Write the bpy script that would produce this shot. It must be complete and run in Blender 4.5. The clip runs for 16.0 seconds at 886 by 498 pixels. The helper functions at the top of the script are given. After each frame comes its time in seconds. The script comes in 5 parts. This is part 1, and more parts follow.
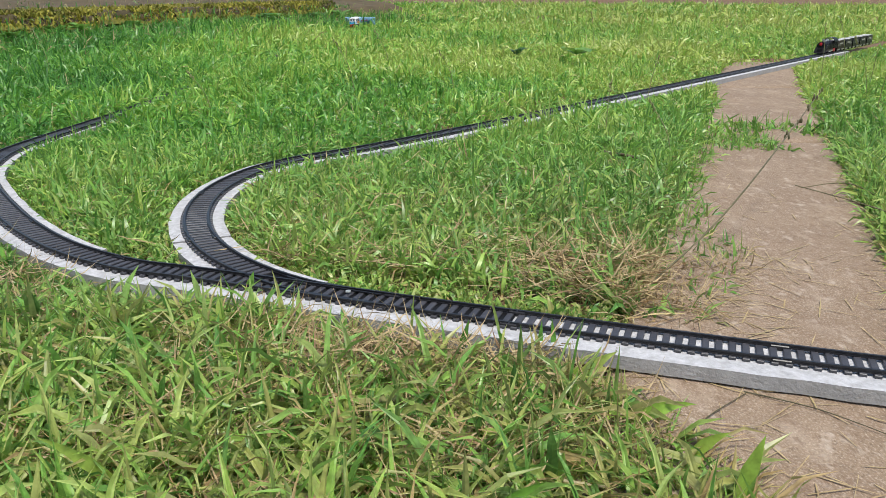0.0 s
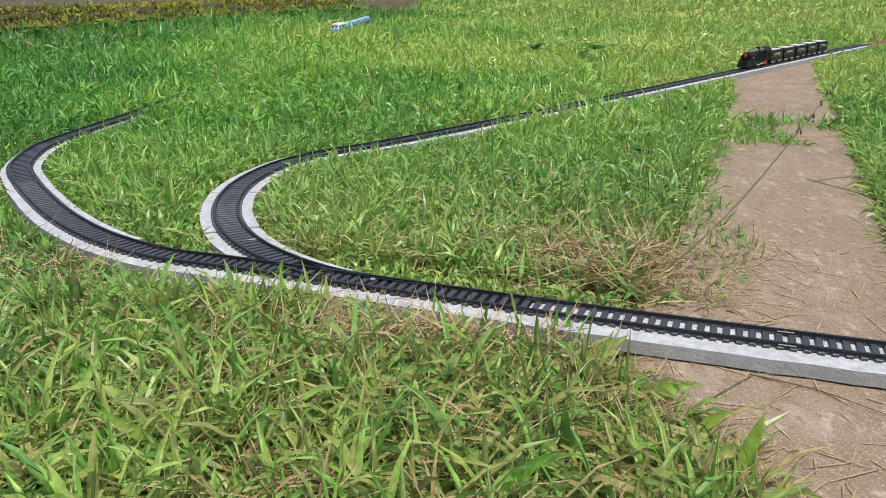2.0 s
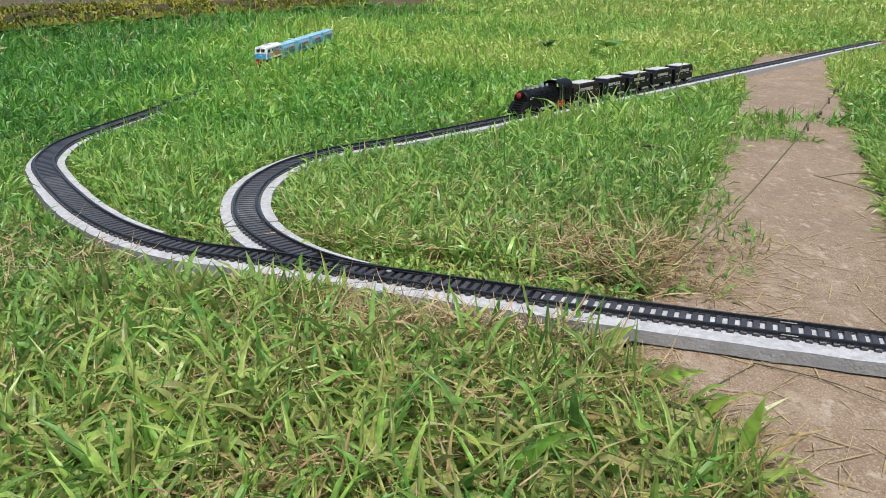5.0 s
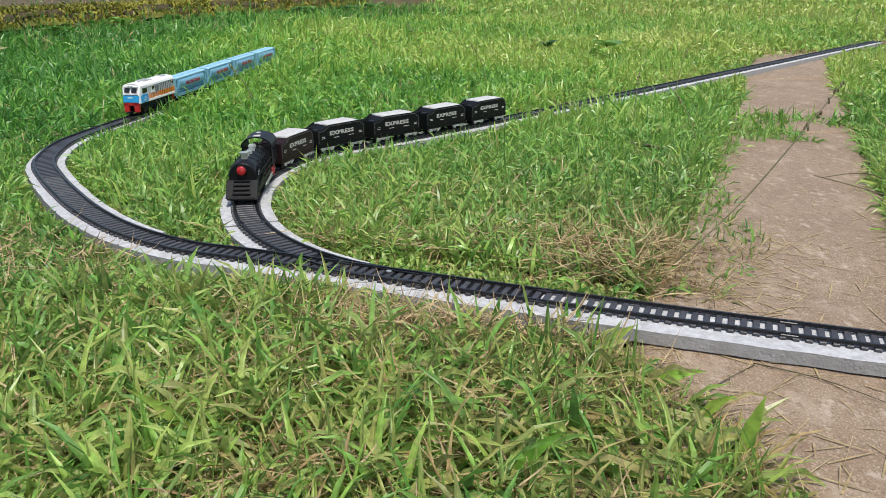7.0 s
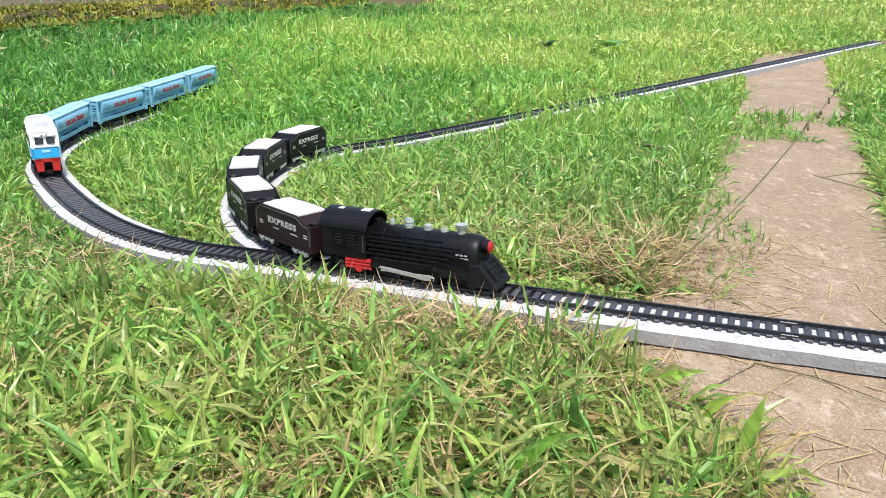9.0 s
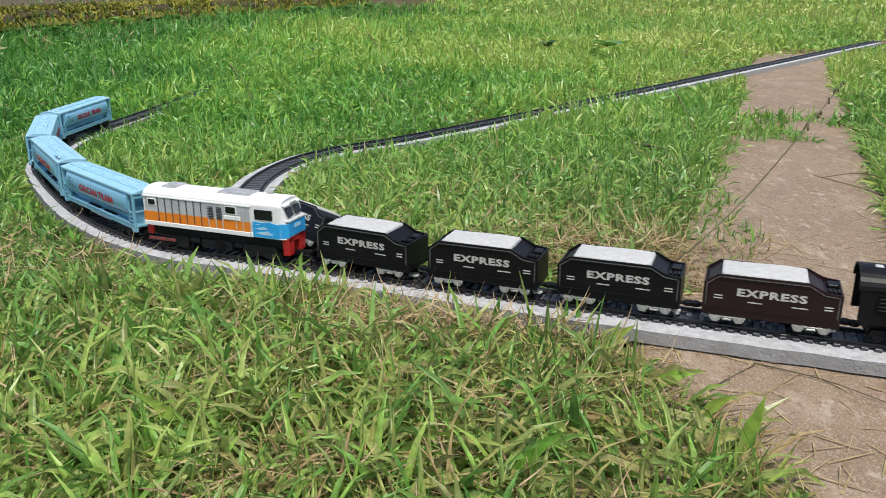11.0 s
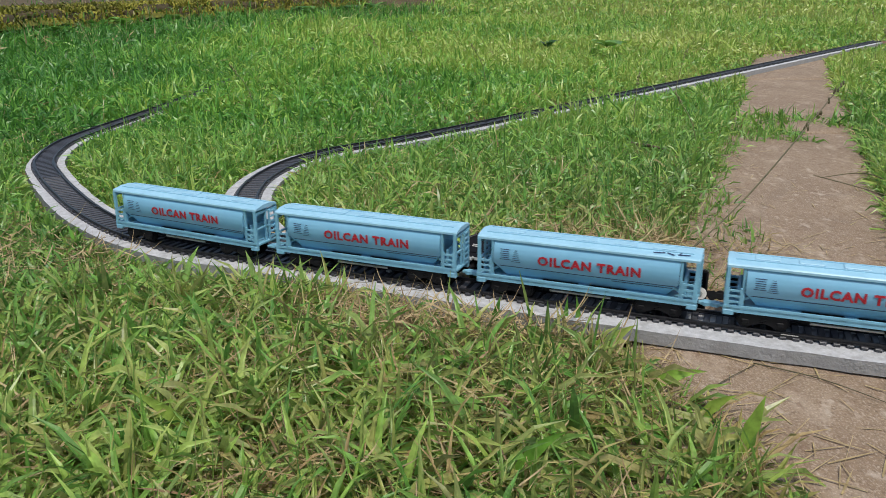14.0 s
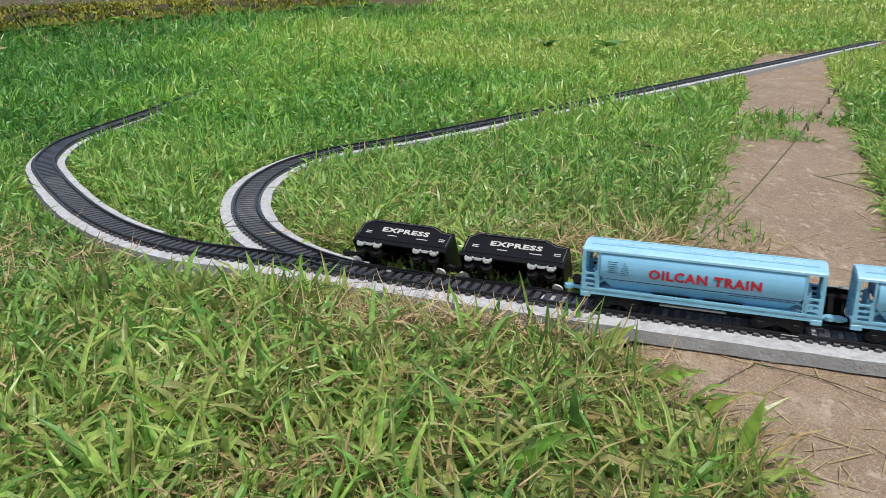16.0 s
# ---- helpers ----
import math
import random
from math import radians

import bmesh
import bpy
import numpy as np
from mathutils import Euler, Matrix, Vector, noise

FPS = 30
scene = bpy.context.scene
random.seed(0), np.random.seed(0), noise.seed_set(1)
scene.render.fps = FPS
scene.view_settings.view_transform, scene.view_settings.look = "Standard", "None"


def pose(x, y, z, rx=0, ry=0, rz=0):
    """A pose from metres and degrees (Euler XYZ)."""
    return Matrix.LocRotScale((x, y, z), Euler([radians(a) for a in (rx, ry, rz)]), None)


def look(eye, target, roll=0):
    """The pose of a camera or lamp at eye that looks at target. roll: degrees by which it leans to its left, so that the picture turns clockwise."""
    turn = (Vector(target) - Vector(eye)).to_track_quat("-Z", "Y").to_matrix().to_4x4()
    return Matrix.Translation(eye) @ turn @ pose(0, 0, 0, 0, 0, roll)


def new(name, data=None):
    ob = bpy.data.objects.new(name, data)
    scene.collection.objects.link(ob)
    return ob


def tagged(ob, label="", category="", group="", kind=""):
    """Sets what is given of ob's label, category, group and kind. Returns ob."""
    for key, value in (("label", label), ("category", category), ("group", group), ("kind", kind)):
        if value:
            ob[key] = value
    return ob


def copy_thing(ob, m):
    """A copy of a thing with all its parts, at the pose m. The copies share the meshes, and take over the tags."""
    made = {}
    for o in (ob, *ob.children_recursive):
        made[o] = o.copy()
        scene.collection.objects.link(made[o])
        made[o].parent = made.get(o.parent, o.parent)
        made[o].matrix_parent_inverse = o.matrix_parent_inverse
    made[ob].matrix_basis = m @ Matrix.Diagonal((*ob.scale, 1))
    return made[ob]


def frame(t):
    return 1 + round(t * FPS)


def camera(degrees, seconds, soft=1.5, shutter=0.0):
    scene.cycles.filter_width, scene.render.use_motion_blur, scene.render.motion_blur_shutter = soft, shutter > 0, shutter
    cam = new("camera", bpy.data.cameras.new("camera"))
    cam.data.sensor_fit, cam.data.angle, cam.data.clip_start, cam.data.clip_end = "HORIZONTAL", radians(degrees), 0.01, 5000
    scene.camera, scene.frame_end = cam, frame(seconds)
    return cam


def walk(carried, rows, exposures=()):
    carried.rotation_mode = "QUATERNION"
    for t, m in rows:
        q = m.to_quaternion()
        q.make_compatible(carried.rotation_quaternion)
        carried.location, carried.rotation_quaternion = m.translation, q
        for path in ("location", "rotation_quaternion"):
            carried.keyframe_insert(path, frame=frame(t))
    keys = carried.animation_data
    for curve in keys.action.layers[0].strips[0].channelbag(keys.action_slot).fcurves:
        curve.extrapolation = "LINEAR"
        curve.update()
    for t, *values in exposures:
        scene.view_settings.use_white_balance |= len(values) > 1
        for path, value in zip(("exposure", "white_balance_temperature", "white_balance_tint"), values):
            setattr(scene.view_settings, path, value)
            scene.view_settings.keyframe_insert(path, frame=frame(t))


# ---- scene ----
# ---------------------------------------------------------------- camera
EYE = 0.2489
cam = camera(56.32, 16.0, soft=0.8, shutter=0.15)
walk(cam, [
    (0.0, pose(0.0048, 0.0506, 0.2395, 72.214, 0, -2.177) @ pose(0, 0, 0, 0, 0, 0.26)),
    (0.8, pose(0.0039, 0.0394, 0.2415, 72.065, 0, -1.628) @ pose(0, 0, 0, 0, 0, 0.158)),
    (1.7, pose(0.0027, 0.0258, 0.2440, 71.899, 0, -1.020) @ pose(0, 0, 0, 0, 0, 0.054)),
    (2.5, pose(0.0014, 0.0129, 0.2464, 71.752, 0, -0.489) @ pose(0, 0, 0, 0, 0, -0.029)),
    (3.25, pose(0, 0, EYE, 71.615, 0, 0) @ pose(0, 0, 0, 0, 0, -0.099)),
    (3.6, pose(0, 0, EYE, 71.615, 0, 0) @ pose(0, 0, 0, 0, 0, -0.099)),
    (16.0, pose(0, 0, EYE, 71.615, 0, 0) @ pose(0, 0, 0, 0, 0, -0.099)),
], exposures=[(0.0, 0.38), (7.2, 0.36), (8.0, 0.55), (8.5, 0.85), (9.0, 0.95), (9.5, 0.95), (11.3, 0.17), (12.5, -0.06), (13.5, 0.0), (15.0, 0.03), (16.0, 0.26)])

# ---------------------------------------------------------------- light
world = bpy.data.worlds.new("world")
scene.world = world
world.use_nodes = True
wn = world.node_tree.nodes
sky = wn.new("ShaderNodeTexSky")
sky.sky_type = "NISHITA"
sky.sun_disc = False
sky.sun_elevation = radians(66)
sky.sun_rotation = radians(162)
sky.air_density, sky.dust_density = 1.0, 2.5
world.node_tree.links.new(sky.outputs[0], wn["Background"].inputs[0])
wn["Background"].inputs[1].default_value = 0.13
sun = new("sun", bpy.data.lights.new("sun", "SUN"))
sun.data.energy, sun.data.angle, sun.data.color = 2.7, radians(8), (1.0, 0.96, 0.88)
# the sun stands high, behind and a little to the right of the camera
sun.matrix_world = look((0.30, -0.95, 2.3), (0, 0, 0))


# ---------------------------------------------------------------- materials
def material(name, colour, rough=0.5, metal=0.0, second=None, scale=60.0, amount=0.5, bump=0.0,
             bump_scale=400.0, spec=0.5, random_tone=0.0):
    """A principled material with two-scale colour variation in object space and a fine bump."""
    m = bpy.data.materials.new(name)
    m.use_nodes = True
    nt = m.node_tree
    b = nt.nodes["Principled BSDF"]
    b.inputs["Roughness"].default_value = rough
    b.inputs["Metallic"].default_value = metal
    b.inputs["Specular IOR Level"].default_value = spec
    co = nt.nodes.new("ShaderNodeTexCoord")
    second = second or tuple(c * 0.8 for c in colour)
    n1 = nt.nodes.new("ShaderNodeTexNoise")
    n1.inputs["Scale"].default_value = scale
    n1.inputs["Detail"].default_value = 6
    n1.inputs["Roughness"].default_value = 0.65
    nt.links.new(co.outputs["Object"], n1.inputs["Vector"])
    ramp = nt.nodes.new("ShaderNodeValToRGB")
    ramp.color_ramp.elements[0].position = 0.5 - 0.25 * amount
    ramp.color_ramp.elements[1].position = 0.5 + 0.35 * amount
    ramp.color_ramp.elements[0].color = (*second, 1)
    ramp.color_ramp.elements[1].color = (*colour, 1)
    nt.links.new(n1.outputs["Fac"], ramp.inputs["Fac"])
    out = ramp.outputs["Color"]
    if random_tone:
        oi = nt.nodes.new("ShaderNodeObjectInfo")
        mr = nt.nodes.new("ShaderNodeMapRange")
        mr.inputs["To Min"].default_value = 1 - random_tone
        mr.inputs["To Max"].default_value = 1 + random_tone
        nt.links.new(oi.outputs["Random"], mr.inputs["Value"])
        hsv = nt.nodes.new("ShaderNodeHueSaturation")
        nt.links.new(mr.outputs[0], hsv.inputs["Value"])
        nt.links.new(out, hsv.inputs["Color"])
        out = hsv.outputs["Color"]
    nt.links.new(out, b.inputs["Base Color"])
    if bump:
        n2 = nt.nodes.new("ShaderNodeTexNoise")
        n2.inputs["Scale"].default_value = bump_scale
        n2.inputs["Detail"].default_value = 4
        nt.links.new(co.outputs["Object"], n2.inputs["Vector"])
        bp = nt.nodes.new("ShaderNodeBump")
        bp.inputs["Strength"].default_value = bump
        bp.inputs["Distance"].default_value = 0.001
        nt.links.new(n2.outputs["Fac"], bp.inputs["Height"])
        nt.links.new(bp.outputs["Normal"], b.inputs["Normal"])
    return m


M_BLACK = material("black_plastic", (0.008, 0.008, 0.009), 0.42, second=(0.005, 0.005, 0.006), scale=90, bump=0.10, spec=0.20)
M_MATT = material("matt_black_plastic", (0.006, 0.006, 0.007), 0.6, scale=120, bump=0.15, spec=0.25)
M_RAIL = material("black_rail_plastic", (0.012, 0.012, 0.014), 0.34, scale=150, bump=0.1)
M_SLEEPER = material("grey_black_sleeper_plastic", (0.055, 0.055, 0.062), 0.45, scale=120, bump=0.2, random_tone=0.15)
M_CAST = material("cast_sleepers_plastic", (0.055, 0.055, 0.062), 0.45, scale=120, bump=0.2)
M_BLUE = material("light_blue_plastic", (0.225, 0.485, 0.665), 0.32, second=(0.19, 0.44, 0.62), scale=45, bump=0.03)
M_BLUE_SILL = material("turquoise_plastic", (0.22, 0.49, 0.64), 0.38, scale=60, bump=0.03)
M_ROOF = material("pale_blue_roof_plastic", (0.33, 0.58, 0.72), 0.4, second=(0.28, 0.52, 0.66), scale=60)
M_WHITE = material("white_plastic", (0.82, 0.82, 0.80), 0.35, second=(0.76, 0.76, 0.74), scale=60)
M_GREY = material("pale_grey_panel", (0.50, 0.51, 0.53), 0.45, scale=70)
M_ORANGE = material("orange_paint", (0.80, 0.24, 0.02), 0.4, second=(0.72, 0.20, 0.02), scale=90)
M_CYAN = material("sky_blue_paint", (0.02, 0.30, 0.66), 0.4, second=(0.03, 0.36, 0.70), scale=120)
M_ICE = material("pale_blue_print", (0.45, 0.68, 0.82), 0.45, scale=200)
M_RED = material("red_plastic", (0.50, 0.022, 0.02), 0.4, scale=80)
M_LETTER = material("red_print", (0.48, 0.015, 0.03), 0.5, scale=300)
M_NAVY = material("navy_print", (0.03, 0.05, 0.12), 0.5, scale=300)
M_PRINT = material("white_print", (0.52, 0.51, 0.48), 0.55, scale=400)
# black plastic bead, greyed to carry the highlight along the tender's edge
M_BEAD = material("highlight_edge_plastic", (0.13, 0.13, 0.13), 0.5, second=(0.03, 0.03, 0.03), scale=300)
M_SILVER = material("silver_paint", (0.46, 0.48, 0.45), 0.30, metal=0.35, scale=200, bump=0.1)
M_FOAM = material("white_foam", (0.52, 0.52, 0.51), 0.85, second=(0.43, 0.43, 0.42), scale=250, bump=0.4)
M_RUST = material("worn_dark_red_plastic", (0.26, 0.045, 0.04), 0.6, second=(0.09, 0.03, 0.03), scale=220)
M_GLASS = material("dark_window", (0.012, 0.012, 0.014), 0.12, scale=50)
M_MAROON = material("dark_maroon_plastic", (0.022, 0.011, 0.012), 0.42, second=(0.016, 0.008, 0.009), scale=60, bump=0.08, spec=0.22)
M_WHEEL = material("white_wheel_plastic", (0.75, 0.74, 0.70), 0.45, scale=200)
M_TOPPAINT = material("white_painted_board_top", (0.61, 0.62, 0.64), 0.8, second=(0.30, 0.30, 0.30), scale=170, amount=0.9, bump=0.5, bump_scale=600)
M_BOARD = material("grey_cement_board_side", (0.40, 0.40, 0.40), 0.85, second=(0.24, 0.24, 0.235), scale=70, amount=0.9, bump=0.8, bump_scale=500)
M_LAMP = material("red_lamp_lens", (0.30, 0.012, 0.016), 0.12, scale=50)
lens = M_LAMP.node_tree.nodes["Principled BSDF"]
lens.inputs["Emission Color"].default_value = (1.0, 0.05, 0.04, 1)
lens.inputs["Emission Strength"].default_value = 0.06
M_GLOW = material("lit_bulb", (1.0, 0.8, 0.75), 0.2)
bulb = M_GLOW.node_tree.nodes["Principled BSDF"]
bulb.inputs["Emission Color"].default_value = (1.0, 0.55, 0.5, 1)
bulb.inputs["Emission Strength"].default_value = 1.2


def leaf_material(name, tones, dry, translucent=0.35, rough=0.36):
    """Blades: their green by the tint attribute, straw by the dry attribute, mottled, some light passing through."""
    m = bpy.data.materials.new(name)
    m.use_nodes = True
    nt = m.node_tree
    b = nt.nodes["Principled BSDF"]
    b.inputs["Roughness"].default_value = rough
    b.inputs["Specular IOR Level"].default_value = 0.5
    ta = nt.nodes.new("ShaderNodeAttribute")
    ta.attribute_name = "tint"
    da = nt.nodes.new("ShaderNodeAttribute")
    da.attribute_name = "dry"
    ramp = nt.nodes.new("ShaderNodeValToRGB")
    el = ramp.color_ramp.elements
    while len(el) < len(tones):
        el.new(0.5)
    for k, (pos, colour) in enumerate(tones):
        el[k].position, el[k].color = pos, (*colour, 1)
    nt.links.new(ta.outputs["Fac"], ramp.inputs["Fac"])
    mix = nt.nodes.new("ShaderNodeMix")
    mix.data_type = "RGBA"
    mix.inputs["B"].default_value = (*dry, 1)
    nt.links.new(da.outputs["Fac"], mix.inputs["Factor"])
    nt.links.new(ramp.outputs["Color"], mix.inputs["A"])
    co = nt.nodes.new("ShaderNodeTexCoord")
    no = nt.nodes.new("ShaderNodeTexNoise")
    no.inputs["Scale"].default_value, no.inputs["Detail"].default_value = 170.0, 3.0
    nt.links.new(co.outputs["Object"], no.inputs["Vector"])
    mr = nt.nodes.new("ShaderNodeMapRange")
    mr.inputs["From Min"].default_value, mr.inputs["From Max"].default_value = 0.3, 0.7
    mr.inputs["To Min"].default_value, mr.inputs["To Max"].default_value = 0.72, 1.28
    nt.links.new(no.outputs["Fac"], mr.inputs["Value"])
    hsv = nt.nodes.new("ShaderNodeHueSaturation")
    nt.links.new(mr.outputs[0], hsv.inputs["Value"])
    nt.links.new(mix.outputs["Result"], hsv.inputs["Color"])
    nt.links.new(hsv.outputs["Color"], b.inputs["Base Color"])
    tr = nt.nodes.new("ShaderNodeBsdfTranslucent")
    nt.links.new(hsv.outputs["Color"], tr.inputs["Color"])
    ms = nt.nodes.new("ShaderNodeMixShader")
    ms.inputs[0].default_value = translucent
    nt.links.new(b.outputs[0], ms.inputs[1])
    nt.links.new(tr.outputs[0], ms.inputs[2])
    nt.links.new(ms.outputs[0], nt.nodes["Material Output"].inputs["Surface"])
    return m


M_GRASS = leaf_material("grass_blades", [(0.0, (0.055, 0.19, 0.032)), (0.35, (0.13, 0.345, 0.055)), (0.60, (0.235, 0.475, 0.068)), (0.80, (0.37, 0.52, 0.09)), (1.0, (0.46, 0.56, 0.14))], (0.50, 0.38, 0.20), 0.40)
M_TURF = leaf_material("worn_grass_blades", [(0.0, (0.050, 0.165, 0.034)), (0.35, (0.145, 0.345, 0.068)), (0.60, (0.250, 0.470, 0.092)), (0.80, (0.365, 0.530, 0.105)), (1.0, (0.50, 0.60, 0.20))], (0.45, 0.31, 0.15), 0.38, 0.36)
M_STRAW = leaf_material("dry_straw", [(0.0, (0.20, 0.115, 0.05)), (0.5, (0.36, 0.26, 0.12)), (1.0, (0.46, 0.38, 0.18))], (0.44, 0.34, 0.19), 0.15, 0.6)
M_STEM = leaf_material("dry_stalks", [(0.0, (0.05, 0.05, 0.025)), (1.0, (0.30, 0.34, 0.12))], (0.13, 0.095, 0.06), 0.1, 0.55)
M_LEAF = leaf_material("broad_leaves", [(0.0, (0.035, 0.10, 0.02)), (0.5, (0.10, 0.25, 0.035)), (1.0, (0.22, 0.40, 0.07))], (0.40, 0.30, 0.15), 0.3, 0.4)
M_SOIL = material("soil_and_thatch", (0.26, 0.155, 0.08), 0.95, second=(0.07, 0.045, 0.022), scale=38, amount=1.0, bump=1.0, bump_scale=160)
M_MOSS = material("yellow_green_moss", (0.27, 0.25, 0.03), 0.95, second=(0.06, 0.07, 0.015), scale=20, amount=1.0, bump=1.0, bump_scale=90)
M_PILE = leaf_material("moss_pile", [(0.0, (0.07, 0.09, 0.02)), (0.5, (0.22, 0.22, 0.03)), (1.0, (0.40, 0.36, 0.05))], (0.22, 0.13, 0.06), 0.2, 0.8)
M_STONE = material("earthy_stone", (0.14, 0.10, 0.05), 0.95, second=(0.05, 0.042, 0.02), scale=12, amount=1.0, bump=1.0, bump_scale=60)


def pavement_material():
    """Old concrete: broad stains, sandy speckle, pale worn streaks and pits."""
    m = material("weathered_concrete", (0.305, 0.226, 0.15), 0.92, second=(0.20, 0.138, 0.088), scale=7, amount=0.9, bump=1.0, bump_scale=600)
    nt = m.node_tree
    b = nt.nodes["Principled BSDF"]
    old = b.inputs["Base Color"].links[0].from_socket
    co = nt.nodes.new("ShaderNodeTexCoord")
    for scale, detail, lo, hi, colour, share in ((900.0, 4, 0.50, 0.74, (0.56, 0.47, 0.38), 0.60), (700.0, 4, 0.52, 0.74, (0.11, 0.07, 0.045), 0.70),
                                                (34.0, 10, 0.56, 0.78, (0.52, 0.43, 0.33), 0.45), (55.0, 5, 0.62, 0.76, (0.16, 0.10, 0.06), 0.4),
                                                (170.0, 6, 0.55, 0.70, (0.15, 0.09, 0.055), 0.5), (130.0, 6, 0.58, 0.72, (0.56, 0.48, 0.39), 0.45)):
        n = nt.nodes.new("ShaderNodeTexNoise")
        n.inputs["Scale"].default_value, n.inputs["Detail"].default_value = scale, detail
        mp = nt.nodes.new("ShaderNodeMapping")
        mp.inputs["Scale"].default_value = (1.0, 0.6, 1.0)
        mp.inputs["Location"].default_value = (scale, 3.1, 0.7)
        nt.links.new(co.outputs["Object"], mp.inputs["Vector"])
        nt.links.new(mp.outputs[0], n.inputs["Vector"])
        mr = nt.nodes.new("ShaderNodeMapRange")
        mr.inputs["From Min"].default_value, mr.inputs["From Max"].default_value = lo, hi
        mr.inputs["To Max"].default_value = share
        nt.links.new(n.outputs["Fac"], mr.inputs["Value"])
        mix = nt.nodes.new("ShaderNodeMix")
        mix.data_type = "RGBA"
        mix.inputs["B"].default_value = (*colour, 1)
        nt.links.new(mr.outputs[0], mix.inputs["Factor"])
        nt.links.new(old, mix.inputs["A"])
        old = mix.outputs["Result"]
    nt.links.new(old, b.inputs["Base Color"])
    return m


M_PAVE = pavement_material()


# ---------------------------------------------------------------- mesh helpers
def finish(bm, name, mats, smooth=False):
    me = bpy.data.meshes.new(name)
    bmesh.ops.recalc_face_normals(bm, faces=bm.faces)
    bm.to_mesh(me)
    bm.free()
    for m in (mats if isinstance(mats, (list, tuple)) else [mats]):
        me.materials.append(m)
    if smooth:
        me.polygons.foreach_set("use_smooth", [True] * len(me.polygons))
    return me


def part(name, bm, material_, parent, label="", smooth=False):
    ob = new(name, finish(bm, name, material_, smooth))
    ob.parent = parent
    if label:
        tagged(ob, label)
    return ob


def thing(name, label, category, group="", m=None):
    ob = new(name)
    ob.empty_display_size = 0.02
    if m is not None:
        ob.matrix_basis = m
    return tagged(ob, label, category, group)


def box(bm, x0, x1, y0, y1, z0, z1, bevel=0.0, seg=2, mat=0):
    vs = [bm.verts.new((x, y, z)) for x in (x0, x1) for y in (y0, y1) for z in (z0, z1)]
    fs = [bm.faces.new([vs[i] for i in f]) for f in
          ((0, 1, 3, 2), (4, 6, 7, 5), (0, 4, 5, 1), (2, 3, 7, 6), (0, 2, 6, 4), (1, 5, 7, 3))]
    for f in fs:
        f.material_index = mat
    if bevel:
        es = list({e for f in fs for e in f.edges})
        bmesh.ops.bevel(bm, geom=es, offset=bevel, segments=seg, affect="EDGES", profile=0.5)
    return bm


def prism(bm, profile, a0, a1, axis="x", bevel=0.0):
    """A closed outline pushed along an axis. axis x: outline in (y, z); axis y: outline in (x, z)."""
    def place(a, p):
        return (a, p[0], p[1]) if axis == "x" else (p[0], a, p[1])
    n = len(profile)
    lo = [bm.verts.new(place(a0, p)) for p in profile]
    hi = [bm.verts.new(place(a1, p)) for p in profile]
    fs = [bm.faces.new(lo), bm.faces.new(hi[::-1])]
    for i in range(n):
        fs.append(bm.faces.new([lo[i], lo[(i + 1) % n], hi[(i + 1) % n], hi[i]]))
    if bevel:
        es = list({e for f in fs[:2] for e in f.edges})
        bmesh.ops.bevel(bm, geom=es, offset=bevel, segments=2, affect="EDGES", profile=0.5)
    return bm


def cyl(bm, c, r, h, axis="z", seg=20, r2=None):
    """A cylinder or cone with its middle at c."""
    m = Matrix.Translation(c)
    if axis == "x":
        m = m @ Matrix.Rotation(radians(90), 4, "Y")
    elif axis == "y":
        m = m @ Matrix.Rotation(radians(-90), 4, "X")
    bmesh.ops.create_cone(bm, cap_ends=True, segments=seg, radius1=r, radius2=r if r2 is None else r2, depth=h, matrix=m)
    return bm


def lettering(text, size, extrude=0.0001):
    """A text's outlines as a bmesh in its own plane, middle at the origin, stretched to the built-in bold look."""
    cu = bpy.data.curves.new("letters", "FONT")
    cu.body, cu.size, cu.extrude, cu.offset = text, size, extrude, size * 0.040
    cu.space_character = 1.12
    cu.align_x, cu.align_y = "CENTER", "CENTER"
    cu.resolution_u = 2
    ob = bpy.data.objects.new("letters", cu)
    scene.collection.objects.link(ob)
    dg = bpy.context.evaluated_depsgraph_get()
    me = bpy.data.meshes.new_from_object(ob.evaluated_get(dg))
    bpy.data.objects.remove(ob)
    bm = bmesh.new()
    bm.from_mesh(me)
    bpy.data.meshes.remove(me)
    return bm


def on_side(bm, side, surface, x, z, stretch=1.0, off=0.00012):
    """Lays flat lettering on a car's side: side -1 is the right side, +1 the left; surface(z) gives the half width there."""
    for v in bm.verts:
        u, w, d = v.co
        zz = z + w
        v.co = (x - side * u * stretch, side * (surface(zz) + off + max(d, 0.0)), zz)
    return bm


# ---------------------------------------------------------------- the two tracks
HEAD = radians(-21.86)
ALONG = np.array([math.cos(HEAD), math.sin(HEAD)])
START = np.array([0.0, 0.6093])


ACROSS = np.array([-ALONG[1], ALONG[0]])


def set_back(a):
    """How far the track lies behind the middle of its boards on the near stretch."""
    u = min(1.0, max(0.0, (a + 0.45) / 0.5))
    return 0.0085 * u * u * (3 - 2 * u)


def straight(a):
    """The near stretch, laid by hand with a slight bow to the left."""
    bow = lambda s: -0.0024 + 0.0052 * ((s - 0.06) / 0.25) ** 2
    off = bow(max(a, -0.17)) if a < 0.34 else bow(0.34) + 0.0466 * (a - 0.34)
    return tuple(START + ALONG * a + ACROSS * (off + set_back(a)))


